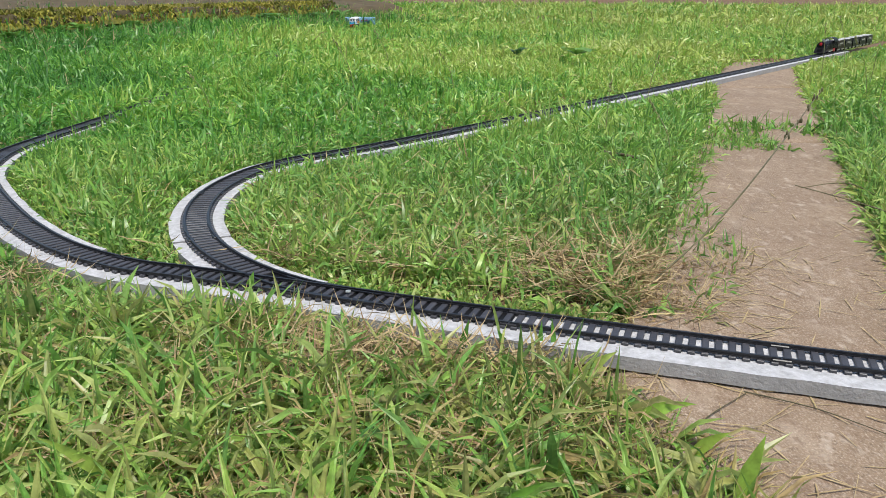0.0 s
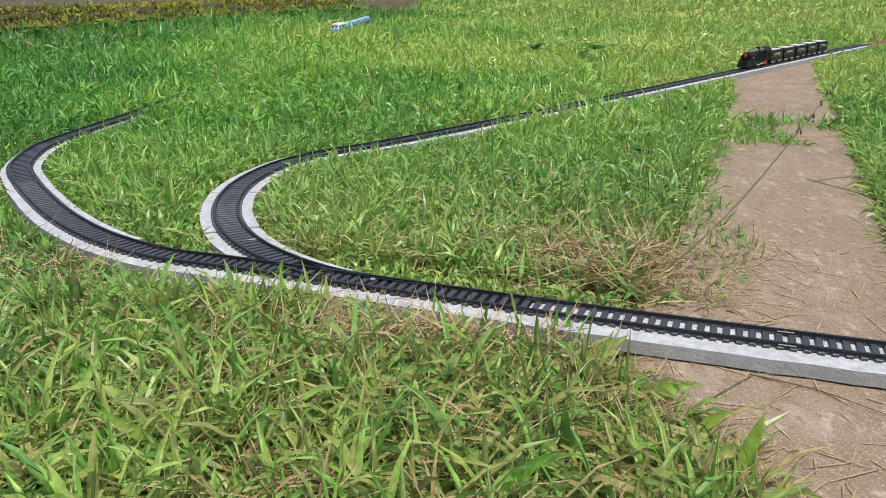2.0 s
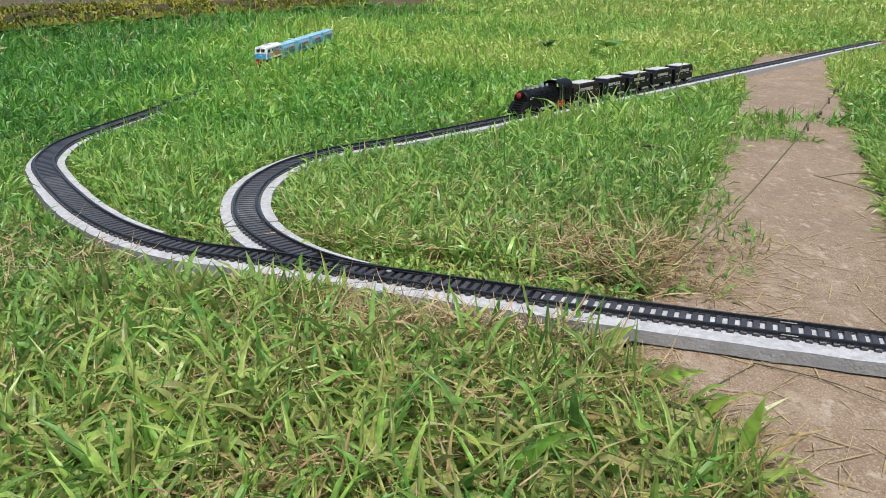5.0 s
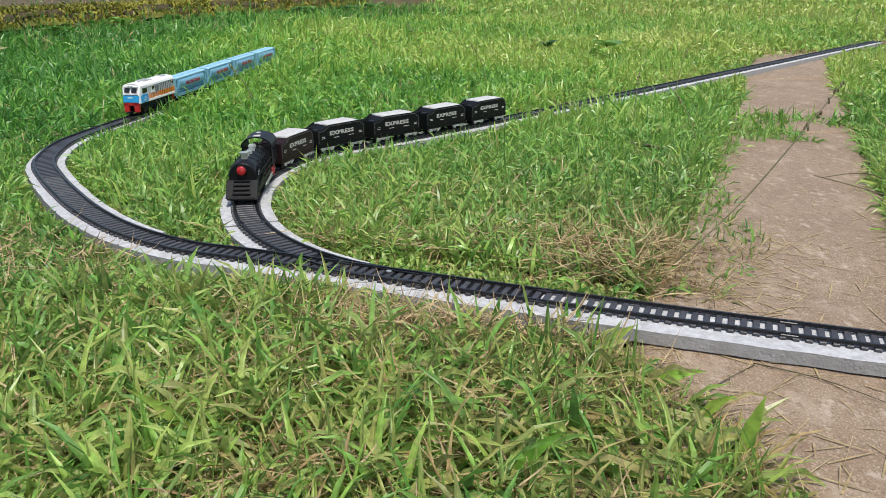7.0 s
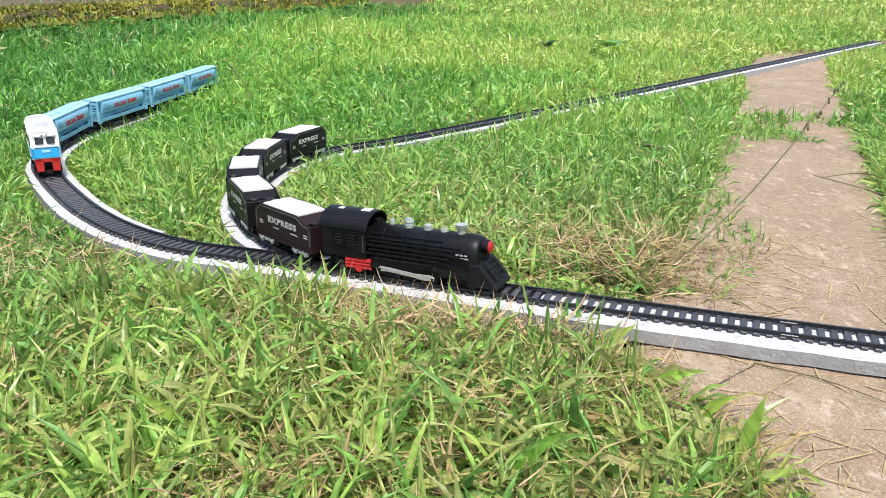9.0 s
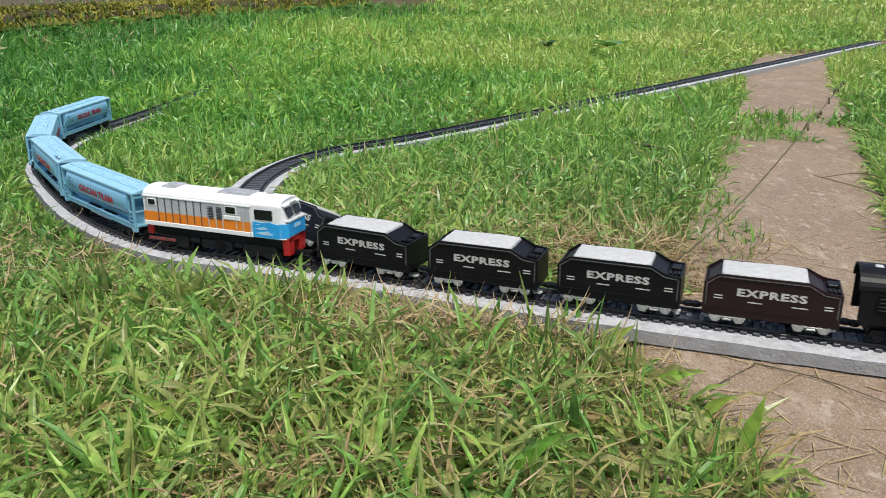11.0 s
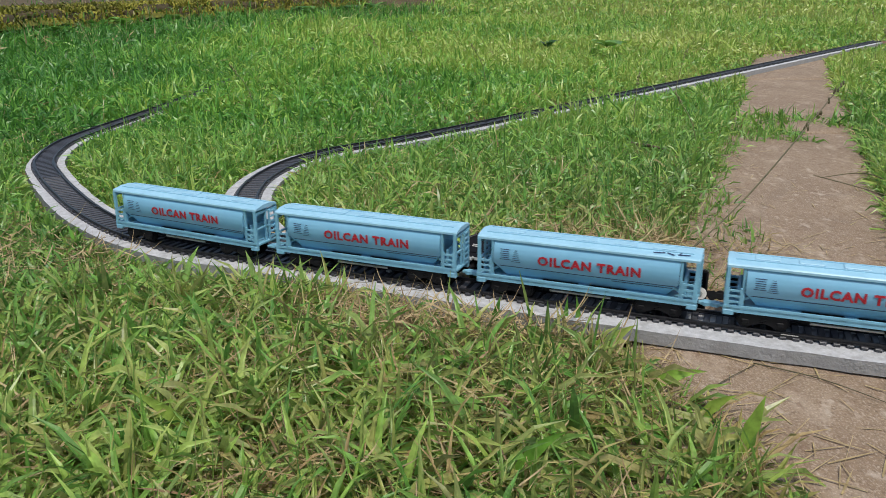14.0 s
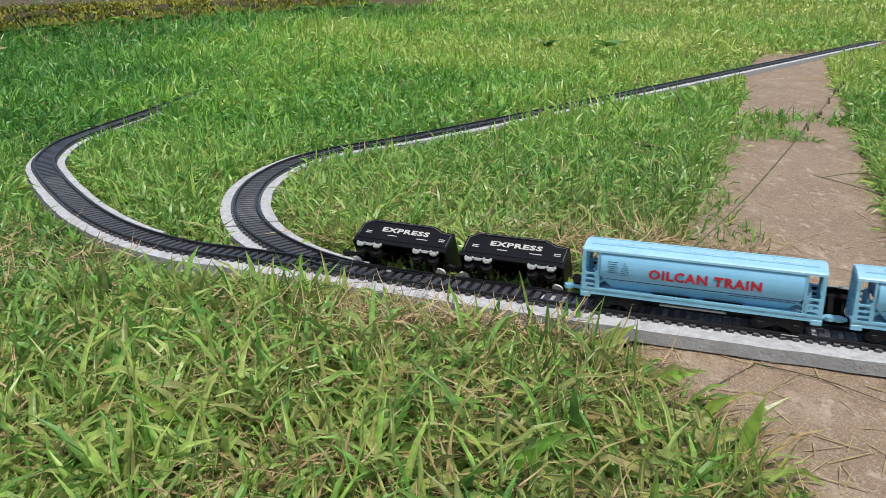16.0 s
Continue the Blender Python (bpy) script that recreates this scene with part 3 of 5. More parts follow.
def blades(name, label, x, y, z, length, width, lean, azimuth, tint, dry, mat, kind="stuff", category="grass", lying=None, flat=None, fold=False):
    """Many blades as one mesh: each a tapering, bending ribbon of three segments, with a folded midrib where seen close."""
    n = len(x)
    lv = np.array([0.0, 0.35, 0.7, 1.0])
    wv = np.array([0.75, 1.0, 0.72, 0.0])
    ca, sa = np.cos(azimuth), np.sin(azimuth)
    twist = 0.5 * np.sin(azimuth * 7.3 + lean * 5)
    across = 3 if fold else 2
    per = 3 * across + 1
    verts = np.zeros((n, per, 3))
    px, pz = np.zeros(n), np.zeros(n)
    curl = lean * 0.55
    ang = lean * 0.35
    if flat is not None:
        ang, curl = flat, 0.35 * np.sin(azimuth * 5.1 + 1.3)
    if lying is not None:
        ang, curl = np.where(lying, 1.56, ang), np.where(lying, 0.0, curl)
        twist = np.where(lying, 0.0, twist)
    for k in range(4):
        if k:
            step = (lv[k] - lv[k - 1]) * length
            px = px + step * np.sin(ang)
            pz = pz + step * np.cos(ang)
            ang = ang + curl
        cx, cy, cz = x + px * ca, y + px * sa, z + np.maximum(pz, 0.0004 * k)
        if k < 3:
            hw = width * wv[k] / 2
            dip = 0.45 * hw
            tz = np.sin(twist * (0.4 + k)) * hw
            hw = hw * np.cos(twist * (0.4 + k))
            verts[:, across * k] = np.stack([cx - sa * hw, cy + ca * hw, cz + tz], 1)
            verts[:, across * k + across - 1] = np.stack([cx + sa * hw, cy - ca * hw, cz - tz], 1)
            if fold:
                verts[:, across * k + 1] = np.stack([cx + ca * dip * np.cos(ang), cy + sa * dip * np.cos(ang), cz - dip * np.sin(ang)], 1)
        else:
            verts[:, per - 1] = np.stack([cx, cy, cz], 1)
    base = (np.arange(n) * per)[:, None]
    quads = np.concatenate([base + np.array([across * k + i, across * k + i + 1, across * k + across + i + 1, across * k + across + i])
                            for k in (0, 1) for i in range(across - 1)], 0)
    tris = np.concatenate([base + np.array([2 * across + i, 2 * across + i + 1, per - 1]) for i in range(across - 1)], 0)
    me = bpy.data.meshes.new(name)
    me.vertices.add(n * per)
    me.vertices.foreach_set("co", verts.ravel())
    loops = np.concatenate([quads.ravel(), tris.ravel()])
    me.loops.add(len(loops))
    me.loops.foreach_set("vertex_index", loops.astype(np.int32))
    starts = np.concatenate([np.arange(len(quads)) * 4, 4 * len(quads) + np.arange(len(tris)) * 3])
    me.polygons.add(len(starts))
    me.polygons.foreach_set("loop_start", starts.astype(np.int32))
    me.polygons.foreach_set("use_smooth", np.full(len(starts), not fold))
    for key, val in (("tint", tint), ("dry", dry)):
        at = me.attributes.new(key, "FLOAT", "POINT")
        at.data.foreach_set("value", np.repeat(val, per).astype(np.float32))
    me.materials.append(mat)
    me.update(calc_edges=True)
    return tagged(new(name, me), label, category, kind=kind)


def behind_edging(x, y):
    d = KERB_B - KERB_A
    return (d[0] * (y - KERB_A[1]) - d[1] * (x - KERB_A[0]) > -0.01) & (y < 5.4)


def growing(x, y, r, slack):
    """Which of the points lie where grass grows; boards stay clear, but the far outer line is overgrown."""
    to, ti = track_distance(x, y, OUTER), track_distance(x, y, INNER)
    deep = y > 1.42
    ax, ay = x - START[0], y - START[1]
    along, left = ax * ALONG[0] + ay * ALONG[1], -ax * ALONG[1] + ay * ALONG[0]
    near = (y < 0.70) & (x > -0.2)
    clear_o = np.where(deep, 0.0205, np.where(near & (left < 0), 0.0325, np.where(near, 0.0195, BOARD_HALF - 0.001)))
    clear_i = np.where(y > 1.2, 0.0300, BOARD_HALF + 0.001)
    ok = (to > clear_o) & (ti > clear_i) & ~on_pavement(x, y) & ~behind_edging(x, y)
    reach = slack * np.clip(1.0 + 3.5 * (y - 1.42), 0.55, 4.5) * np.where(y < 1.4, np.where(y < 0.72, 0.9, 0.7), 1.0)
    reach_i = np.where((y > 1.18) & (y < 1.40), slack * 0.5, reach)
    room_o = np.where(deep, 0.75, np.clip((to - clear_o) / reach, 0, 1))
    trodden = (along > -0.13) & (along < 0.33) & (left > 0) & (left < 0.075)
    room_o = np.where(trodden, np.minimum(room_o, np.where(along > 0.10, 0.12, 0.30)), room_o)
    overgrown = deep & (y > 1.75) & (x < -0.3)
    room_o = np.where(overgrown, 1.0, room_o)
    return ok, np.minimum(room_o, np.clip((ti - clear_i) / reach_i, 0, 1))


def lawn(name, label, seed, count, y0, y1, length, width, clump=7, dry_share=0.16):
    r = np.random.RandomState(seed)
    m = count // clump
    cy = np.sqrt(r.rand(m) * (y1 ** 2 - y0 ** 2) + y0 ** 2)
    cx = (r.rand(m) * 2 - 1) * (cy * 0.60 + 0.12)
    size, tone, tilt = 0.55 + 0.8 * r.rand(m) ** 1.5, r.rand(m), 0.7 + 0.6 * r.rand(m)
    heading = r.rand(m) * 2 * math.pi
    k = np.repeat(np.arange(m), clump)
    spread = 0.007 if y1 < 2.7 else 0.02
    ox, oy = r.randn(len(k)) * spread, r.randn(len(k)) * spread
    x, y = cx[k] + ox, cy[k] + oy
    patch, fine = value_noise(x, y, 3.2, 11), value_noise(x, y, 13, 12)
    ok, room = growing(x, y, r, 0.06)
    bare = np.hypot((x + 0.00) / 0.10, (y - 0.553) / 0.030) < 1
    ok &= (r.rand(len(x)) < 0.5 + 0.9 * fine) & ~(bare & (r.rand(len(x)) < 0.85))
    ok &= r.rand(len(x)) > 0.75 * dryness_at(x, y)
    x, y, k, patch, fine, room = x[ok], y[ok], k[ok], patch[ok], fine[ok], room[ok]
    n = len(x)
    ln = length * size[k] * (0.5 + 0.75 * r.rand(n)) * (0.7 + 0.6 * patch) * (0.20 + 0.80 * room)
    wd = width * (0.45 + 0.85 * r.rand(n)) * (0.7 + 0.5 * size[k])
    lean = np.clip(tilt[k] * (0.75 + 0.55 * r.randn(n)) + 0.25 + 0.28 * (y < 0.7), 0.08, 1.95)
    az = np.where(r.rand(n) < 0.45, heading[k] + 0.6 * r.randn(n), r.rand(n) * 2 * math.pi)
    dry = (r.rand(n) < dry_share * (0.3 + 1.4 * fine) + dryness_at(x, y)) * (0.35 + 0.65 * r.rand(n))
    wd = np.where(dry > 0, wd * 0.5, wd)
    faded = np.clip(1.35 - y, 0, 0.6) * 0.52 + 0.24 * np.clip((0.68 - y) / 0.1, 0, 1) + 0.18 * np.clip((x + 0.05) / 0.2, 0, 1) * (y < 0.9) + 0.22 * np.clip(x + 0.05, 0, 1) * (y > 0.9)
    soft_dry = np.maximum(dry, np.clip(1.0 * faded, 0, 0.95) * r.rand(n) ** 1.7)
    lean = np.where(dry > 0, lean + 0.5, lean)
    broad = value_noise(x, y, 1.1, 14)
    tint = 0.02 + 0.50 * r.rand(n) + 0.40 * tone[k] + 0.4 * (patch - 0.5) + 0.3 * (broad - 0.5)
    # the 0.35 drop at far left puts the shade along the edging into the colour
    tint = np.clip(tint + 0.10 * np.clip(y - 1.2, 0, 1.5) + 0.10 * np.clip(x + 0.2, 0, 1.0) * (y > 1) - 0.14 * np.clip(-x, 0, 1.0) * (y > 0.9) - 0.35 * np.clip((-x - 0.45) / 0.6, 0, 1) * (y > 1.2) - 0.03 * (y < 0.62) - 0.10 * np.clip((x + 0.02) / 0.1, 0, 1) * (y < 0.62) + 0.08 * np.clip(-x / 0.1, 0, 1) * (y < 0.45), 0, 1)
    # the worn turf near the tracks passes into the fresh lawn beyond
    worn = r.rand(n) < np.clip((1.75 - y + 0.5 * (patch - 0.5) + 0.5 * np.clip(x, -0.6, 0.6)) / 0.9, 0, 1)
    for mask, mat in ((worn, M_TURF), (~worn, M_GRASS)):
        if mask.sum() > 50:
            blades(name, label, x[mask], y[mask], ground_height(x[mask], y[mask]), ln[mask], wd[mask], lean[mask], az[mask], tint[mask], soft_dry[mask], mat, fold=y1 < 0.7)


def straw(seed, count, y0, y1, base):
    """Thin dry strands lying about in the lawn and on the concrete."""
    r = np.random.RandomState(seed)
    y = np.sqrt(r.rand(count) * (y1 ** 2 - y0 ** 2) + y0 ** 2)
    x = (r.rand(count) * 2 - 1) * (y * 0.60 + 0.12)
    pave = on_pavement(x, y) & (x > pave_left(y) - 0.02)
    edge = np.exp(-np.abs(x - np.interp(y, EDGE_Y, EDGE_X)) / 0.04)
    ok, room = growing(x, y, r, 0.06)
    chance = np.where(pave, 0.004 + 0.06 * edge, (base * np.where(x < -0.16, np.where(y > 0.5, 0.3, 0.7), 1.0) + 0.9 * dryness_at(x, y)) * np.clip(2.2 * value_noise(x, y, 23, 61) - 0.5, 0.05, 1.3)) * np.where((ok & (room > 0.45)) | pave, 1, 0)
    keep = r.rand(count) < chance
    x, y, pave = x[keep], y[keep], pave[keep]
    n = len(x)
    z = np.where(pave, 0.0036, ground_height(x, y) + 0.001 + 0.018 * r.rand(n) ** 1.4)
    ln = 0.014 + 0.040 * r.rand(n) ** 1.6
    blades("dry_straw", "thin dry straw strands scattered in the lawn and on concrete", x, y, z, ln, np.where(pave, 0.0004, 0.0005) + 0.0009 * r.rand(n), np.full(n, 2.0), r.rand(n) * 2 * math.pi,
           np.where(pave, 0.5 + 0.4 * r.rand(n), r.rand(n)), r.rand(n) ** 1.5, M_STRAW, category="straw", lying=pave, flat=1.05 + 0.6 * r.rand(n))


def outskirts():
    """The lawn goes on, sparser built, at both sides and behind."""
    r = np.random.RandomState(77)
    n = 40000
    x, y = r.uniform(-3.2, 3.6, n), r.uniform(-2.4, 6.0, n)
    keep = ((np.abs(x) > y * 0.60 + 0.12) | (y < 0.18)) & ~on_pavement(x, y) & ~behind_edging(x, y) & (track_distance(x, y, OUTER) > 0.04) & (track_distance(x, y, INNER) > 0.04)
    x, y = x[keep], y[keep]
    n = len(x)
    blades("lawn_grass", "dense fresh green lawn grass", x, y, ground_height(x, y), 0.045 * (0.5 + r.rand(n)), 0.010 * (0.5 + r.rand(n)), np.clip(0.9 + 0.5 * r.randn(n), 0.1, 1.8),
           r.rand(n) * 2 * math.pi, r.rand(n), (r.rand(n) < 0.1) * 0.7, M_GRASS)


def build_lawn():
    near = "short green lawn grass with broad blades and some straw"
    far = "dense fresh green lawn grass"
    lawn("lawn_grass", near, 1, 80000, 0.18, 0.62, 0.036, 0.0035, dry_share=0.22)
    lawn("lawn_grass", near, 2, 160000, 0.62, 1.35, 0.029, 0.0026, dry_share=0.17)
    lawn("lawn_grass", far, 3, 135000, 1.35, 2.6, 0.043, 0.0036, dry_share=0.07)
    lawn("lawn_grass", far, 4, 105000, 2.6, 4.6, 0.062, 0.0055, dry_share=0.06)
    lawn("lawn_grass", far, 5, 60000, 4.6, 9.5, 0.085, 0.010, dry_share=0.10)
    outskirts()
    edging_growth()
    straw(6, 75000, 0.2, 0.75, 0.52)
    straw(7, 60000, 0.75, 1.6, 0.09)


# ---------------------------------------------------------------- single plants
def single_blade(base, tip, width, bend=0.0, tint=0.7, dry=0.0, mat=None, name="tall_grass", label="single broad green grass blade beside the track", category="grass"):
    """One blade with a folded midrib from its base to its tip; bend: how far its middle rises above the straight line."""
    a, b = Vector(base), Vector(tip)
    up = Vector((0, 0, 1))
    d = (b - a)
    side = d.cross(Vector((0, -1, 0.3))).normalized()
    if side.length < 0.5:
        side = Vector((1, 0, 0))
    bm = bmesh.new()
    rows = []
    for i in range(9):
        t = i / 8
        p = a + d * t + up * bend * 4 * t * (1 - t)
        w = width * 0.5 * (0.55 + 0.9 * t if t < 0.5 else 2 * (1 - t)) + 0.00005
        n = d.cross(side).normalized()
        rows.append([bm.verts.new(p + side * w), bm.verts.new(p + n * w * 0.35), bm.verts.new(p - side * w)])
    for r, q in zip(rows, rows[1:]):
        for i in range(2):
            bm.faces.new((r[i], r[i + 1], q[i + 1], q[i]))
    me = finish(bm, name, mat or M_GRASS, True)
    for key, val in (("tint", tint), ("dry", dry)):
        at = me.attributes.new(key, "FLOAT", "POINT")
        at.data.foreach_set("value", [val] * len(me.vertices))
    return tagged(new(name, me), label, category)


def stalk(points, radius, label, head=0.0, tint=0.4, dry=0.6):
    """A thin seed stalk through points, round, with small seeds along its last stretch."""
    bm = bmesh.new()
    p = [Vector(q) for q in points]
    line = []
    for i in range(len(p) - 1):
        a, b, c, d = p[max(i - 1, 0)], p[i], p[i + 1], p[min(i + 2, len(p) - 1)]
        for k in range(8):
            t = k / 8
            line.append(0.5 * ((2 * b) + (c - a) * t + (2 * a - 5 * b + 4 * c - d) * t * t + (3 * b - a - 3 * c + d) * t ** 3))
    line.append(p[-1])
    rings = []
    for i, q in enumerate(line):
        w = (line[min(i + 1, len(line) - 1)] - line[max(i - 1, 0)]).normalized()
        s = w.cross(Vector((0.3, 0.2, 1))).normalized()
        n = w.cross(s)
        rr = radius * (1 - 0.6 * i / len(line))
        rings.append([bm.verts.new(q + (s * math.cos(a) + n * math.sin(a)) * rr) for a in (0, 1.57, 3.14, 4.71)])
    for a, b in zip(rings, rings[1:]):
        for k in range(4):
            bm.faces.new((a[k], a[(k + 1) % 4], b[(k + 1) % 4], b[k]))
    rng = random.Random(len(points) + int(points[0][0] * 1000))
    if head:
        for i, q in enumerate(line):
            if i / len(line) > 1 - head:
                for _ in range(3):
                    o = Vector((rng.uniform(-1, 1), rng.uniform(-1, 1), rng.uniform(-1, 1))) * radius * 2.2
                    bmesh.ops.create_icosphere(bm, subdivisions=1, radius=radius * 1.5, matrix=Matrix.Translation(q + o) @ Matrix.Diagonal((0.7, 0.7, 1.8, 1)))
    me = finish(bm, "grass_stalk", M_STEM, True)
    for key, val in (("tint", tint), ("dry", dry)):
        at = me.attributes.new(key, "FLOAT", "POINT")
        at.data.foreach_set("value", [val] * len(me.vertices))
    return tagged(new("grass_stalk", me), label, "grass stalk")


def weed(name, label, place, leaves, size, tint):
    """A low plant of broad pointed leaves round one root."""
    root = thing(name, label, "weed", m=Matrix.Translation(place))
    rng = random.Random(int(place[0] * 977))
    for k in range(leaves):
        az = rng.uniform(0, 2 * math.pi)
        lift = rng.uniform(0.25, 0.9)
        ln = size * rng.uniform(0.7, 1.15)
        bm = bmesh.new()
        rows = []
        for i in range(8):
            t = i / 7
            w = 0.42 * ln * math.sin(math.pi * min(1, t * 0.93 + 0.05)) ** 0.8
            x = ln * t * math.cos(lift * (1 - 0.3 * t))
            z = 0.012 + ln * t * math.sin(lift) - 0.35 * ln * t * t
            rows.append([bm.verts.new((x, s * w, z + abs(s) * w * 0.25)) for s in (-1, 0, 1)])
        for a, b in zip(rows, rows[1:]):
            for i in range(2):
                bm.faces.new((a[i], a[i + 1], b[i + 1], b[i]))
        bmesh.ops.rotate(bm, verts=bm.verts, matrix=Matrix.Rotation(az, 3, "Z"))
        ob = part("leaf", bm, M_LEAF, root, smooth=True)
        for key, val in (("tint", tint), ("dry", 0.0)):
            at = ob.data.attributes.new(key, "FLOAT", "POINT")
            at.data.foreach_set("value", [min(1, max(0, val + rng.uniform(-0.2, 0.2) * (key == "tint")))] * len(ob.data.vertices))
    return root


def build_plants():
    for base, tip, w, bend, tint in (((-0.126, 0.655, 0), (-0.117, 0.652, 0.030), 0.0085, 0, 0.55), ((0.098, 0.503, 0), (0.127, 0.500, 0.030), 0.0085, 0.004, 0.95),
                                     ((0.094, 0.500, 0), (0.104, 0.498, 0.022), 0.007, 0.001, 0.8), ((0.035, 0.552, 0), (0.041, 0.550, 0.031), 0.0050, 0.001, 0.25),
                                     ((0.070, 0.556, 0), (0.060, 0.554, 0.022), 0.0050, 0.001, 0.3), ((0.088, 0.553, 0), (0.089, 0.550, 0.030), 0.0038, 0, 0.4),
                                     ((0.099, 0.550, 0), (0.095, 0.548, 0.032), 0.0040, 0, 0.45), ((0.158, 0.385, 0), (0.167, 0.382, 0.042), 0.0085, 0.002, 0.75),
                                     ((0.118, 0.455, 0), (0.160, 0.452, 0.020), 0.0080, 0.006, 0.7), ((0.142, 0.420, 0), (0.165, 0.415, 0.024), 0.0070, 0.004, 0.8),
                                     ((-0.20, 0.49, 0), (-0.165, 0.44, 0.004), 0.006, 0.010, 0.8), ((-0.245, 0.42, 0), (-0.262, 0.40, 0.05), 0.007, 0.003, 0.5),
                                     ((-0.13, 0.40, 0), (-0.165, 0.385, 0.045), 0.007, 0.004, 0.85), ((0.03, 0.36, 0), (0.06, 0.35, 0.04), 0.007, 0.006, 0.6)):
        single_blade(base, tip, w, bend, tint)
    for base, tip, w in (((0.002, 0.570, 0), (0.0055, 0.562, 0.046), 0.0018), ((0.066, 0.566, 0.0), (0.054, 0.558, 0.049), 0.0020), ((0.020, 0.560, 0.002), (0.0055, 0.568, 0.026), 0.0016),
                         ((0.030, 0.556, 0.0), (0.006, 0.566, 0.028), 0.0016)):
        single_blade(base, tip, w, 0.002, 0.6, 0.35, name="grass_stalk", label="thin pale grass stalk standing before the track", category="grass stalk")
    dark = "long dark seed stalk leaning over the pavement"
    stalk([(0.195, 0.676, 0.005), (0.281, 0.732, 0.060), (0.487, 1.021, 0.120)], 0.0012, dark, 0.35)
    stalk([(0.52, 0.80, 0.0), (0.455, 0.79, 0.035), (0.385, 0.84, 0.050)], 0.0009, dark)
    stalk([(0.55, 0.95, 0.0), (0.49, 0.93, 0.030), (0.43, 0.92, 0.028)], 0.0009, dark)
    strand = "thin dark strand lying on the concrete"
    stalk([(0.152, 0.443, 0.0043), (0.175, 0.468, 0.0046), (0.206, 0.494, 0.0043)], 0.0006, strand, 0, 0.1, 0.3)
    stalk([(0.205, 0.496, 0.0043), (0.240, 0.472, 0.0046), (0.268, 0.440, 0.0043)], 0.0005, strand, 0, 0.1, 0.4)
    # the thickest and darkest one, along the front edge of the board
    stalk([(0.185, 0.511, 0.0043), (0.215, 0.510, 0.0046), (0.250, 0.499, 0.0043)], 0.0009, strand, 0, 0.0, 0.1)
    pale = "tall thin pale grass stalk in the lawn"
    rng = random.Random(12)
    for x, y, h in ((1.02, 2.10, 0.15), (1.10, 2.02, 0.17), (0.95, 1.75, 0.14), (1.18, 2.3, 0.16), (0.45, 1.62, 0.11), (0.30, 1.30, 0.10), (0.10, 1.9, 0.10), (0.36, 1.15, 0.09),
                    (-0.12, 1.9, 0.12), (-0.05, 2.3, 0.12), (0.62, 2.9, 0.15), (1.3, 3.0, 0.18), (-0.9, 2.2, 0.13), (0.86, 1.55, 0.12), (0.78, 1.36, 0.10), (-0.35, 1.55, 0.09)):
        dx, dy = rng.uniform(-0.05, 0.05), rng.uniform(-0.03, 0.03)
        stalk([(x, y, 0), (x + dx * 0.3, y + dy * 0.3, h * 0.55), (x + dx, y + dy, h)], 0.0010, pale, 0.25, 0.9, 0.35)
    # the small pale stick lying in the grass
    stalk([(0.265, 1.155, 0.022), (0.292, 1.128, 0.022), (0.318, 1.105, 0.018)], 0.0026, "short pale dry stick lying on the grass", 0, 0.9, 1.0)
    weed("broadleaf_weed", "low green weed with broad pointed leaves in the lawn", (0.478, 2.47, 0.035), 6, 0.065, 0.75)
    weed("dark_weed", "small dark green weed in the lawn", (0.326, 2.60, 0.03), 4, 0.045, 0.05)
    rng = random.Random(4)
    d = KERB_B - KERB_A
    for k in range(64):
        t = rng.uniform(0.22, 1.02)
        o = rng.uniform(0.02, 0.20)
        p = KERB_A + d * t + np.array([d[1], -d[0]]) / np.linalg.norm(d) * o
        weed("edging_weed", "leafy green weed growing against the mossy edging", (p[0], p[1], rng.uniform(0.0, 0.05)), rng.randint(6, 10), rng.uniform(0.04, 0.085), rng.uniform(0.1, 0.9))


# ---------------------------------------------------------------- rolling stock; x forward, y to the left, z from the rail top
STEAM_LEN, TENDER_LEN, TENDER_PITCH = 0.146, 0.087, 0.1017
DIESEL_LEN, TANK_LEN, TANK_PITCH = 0.145, 0.158, 0.1775


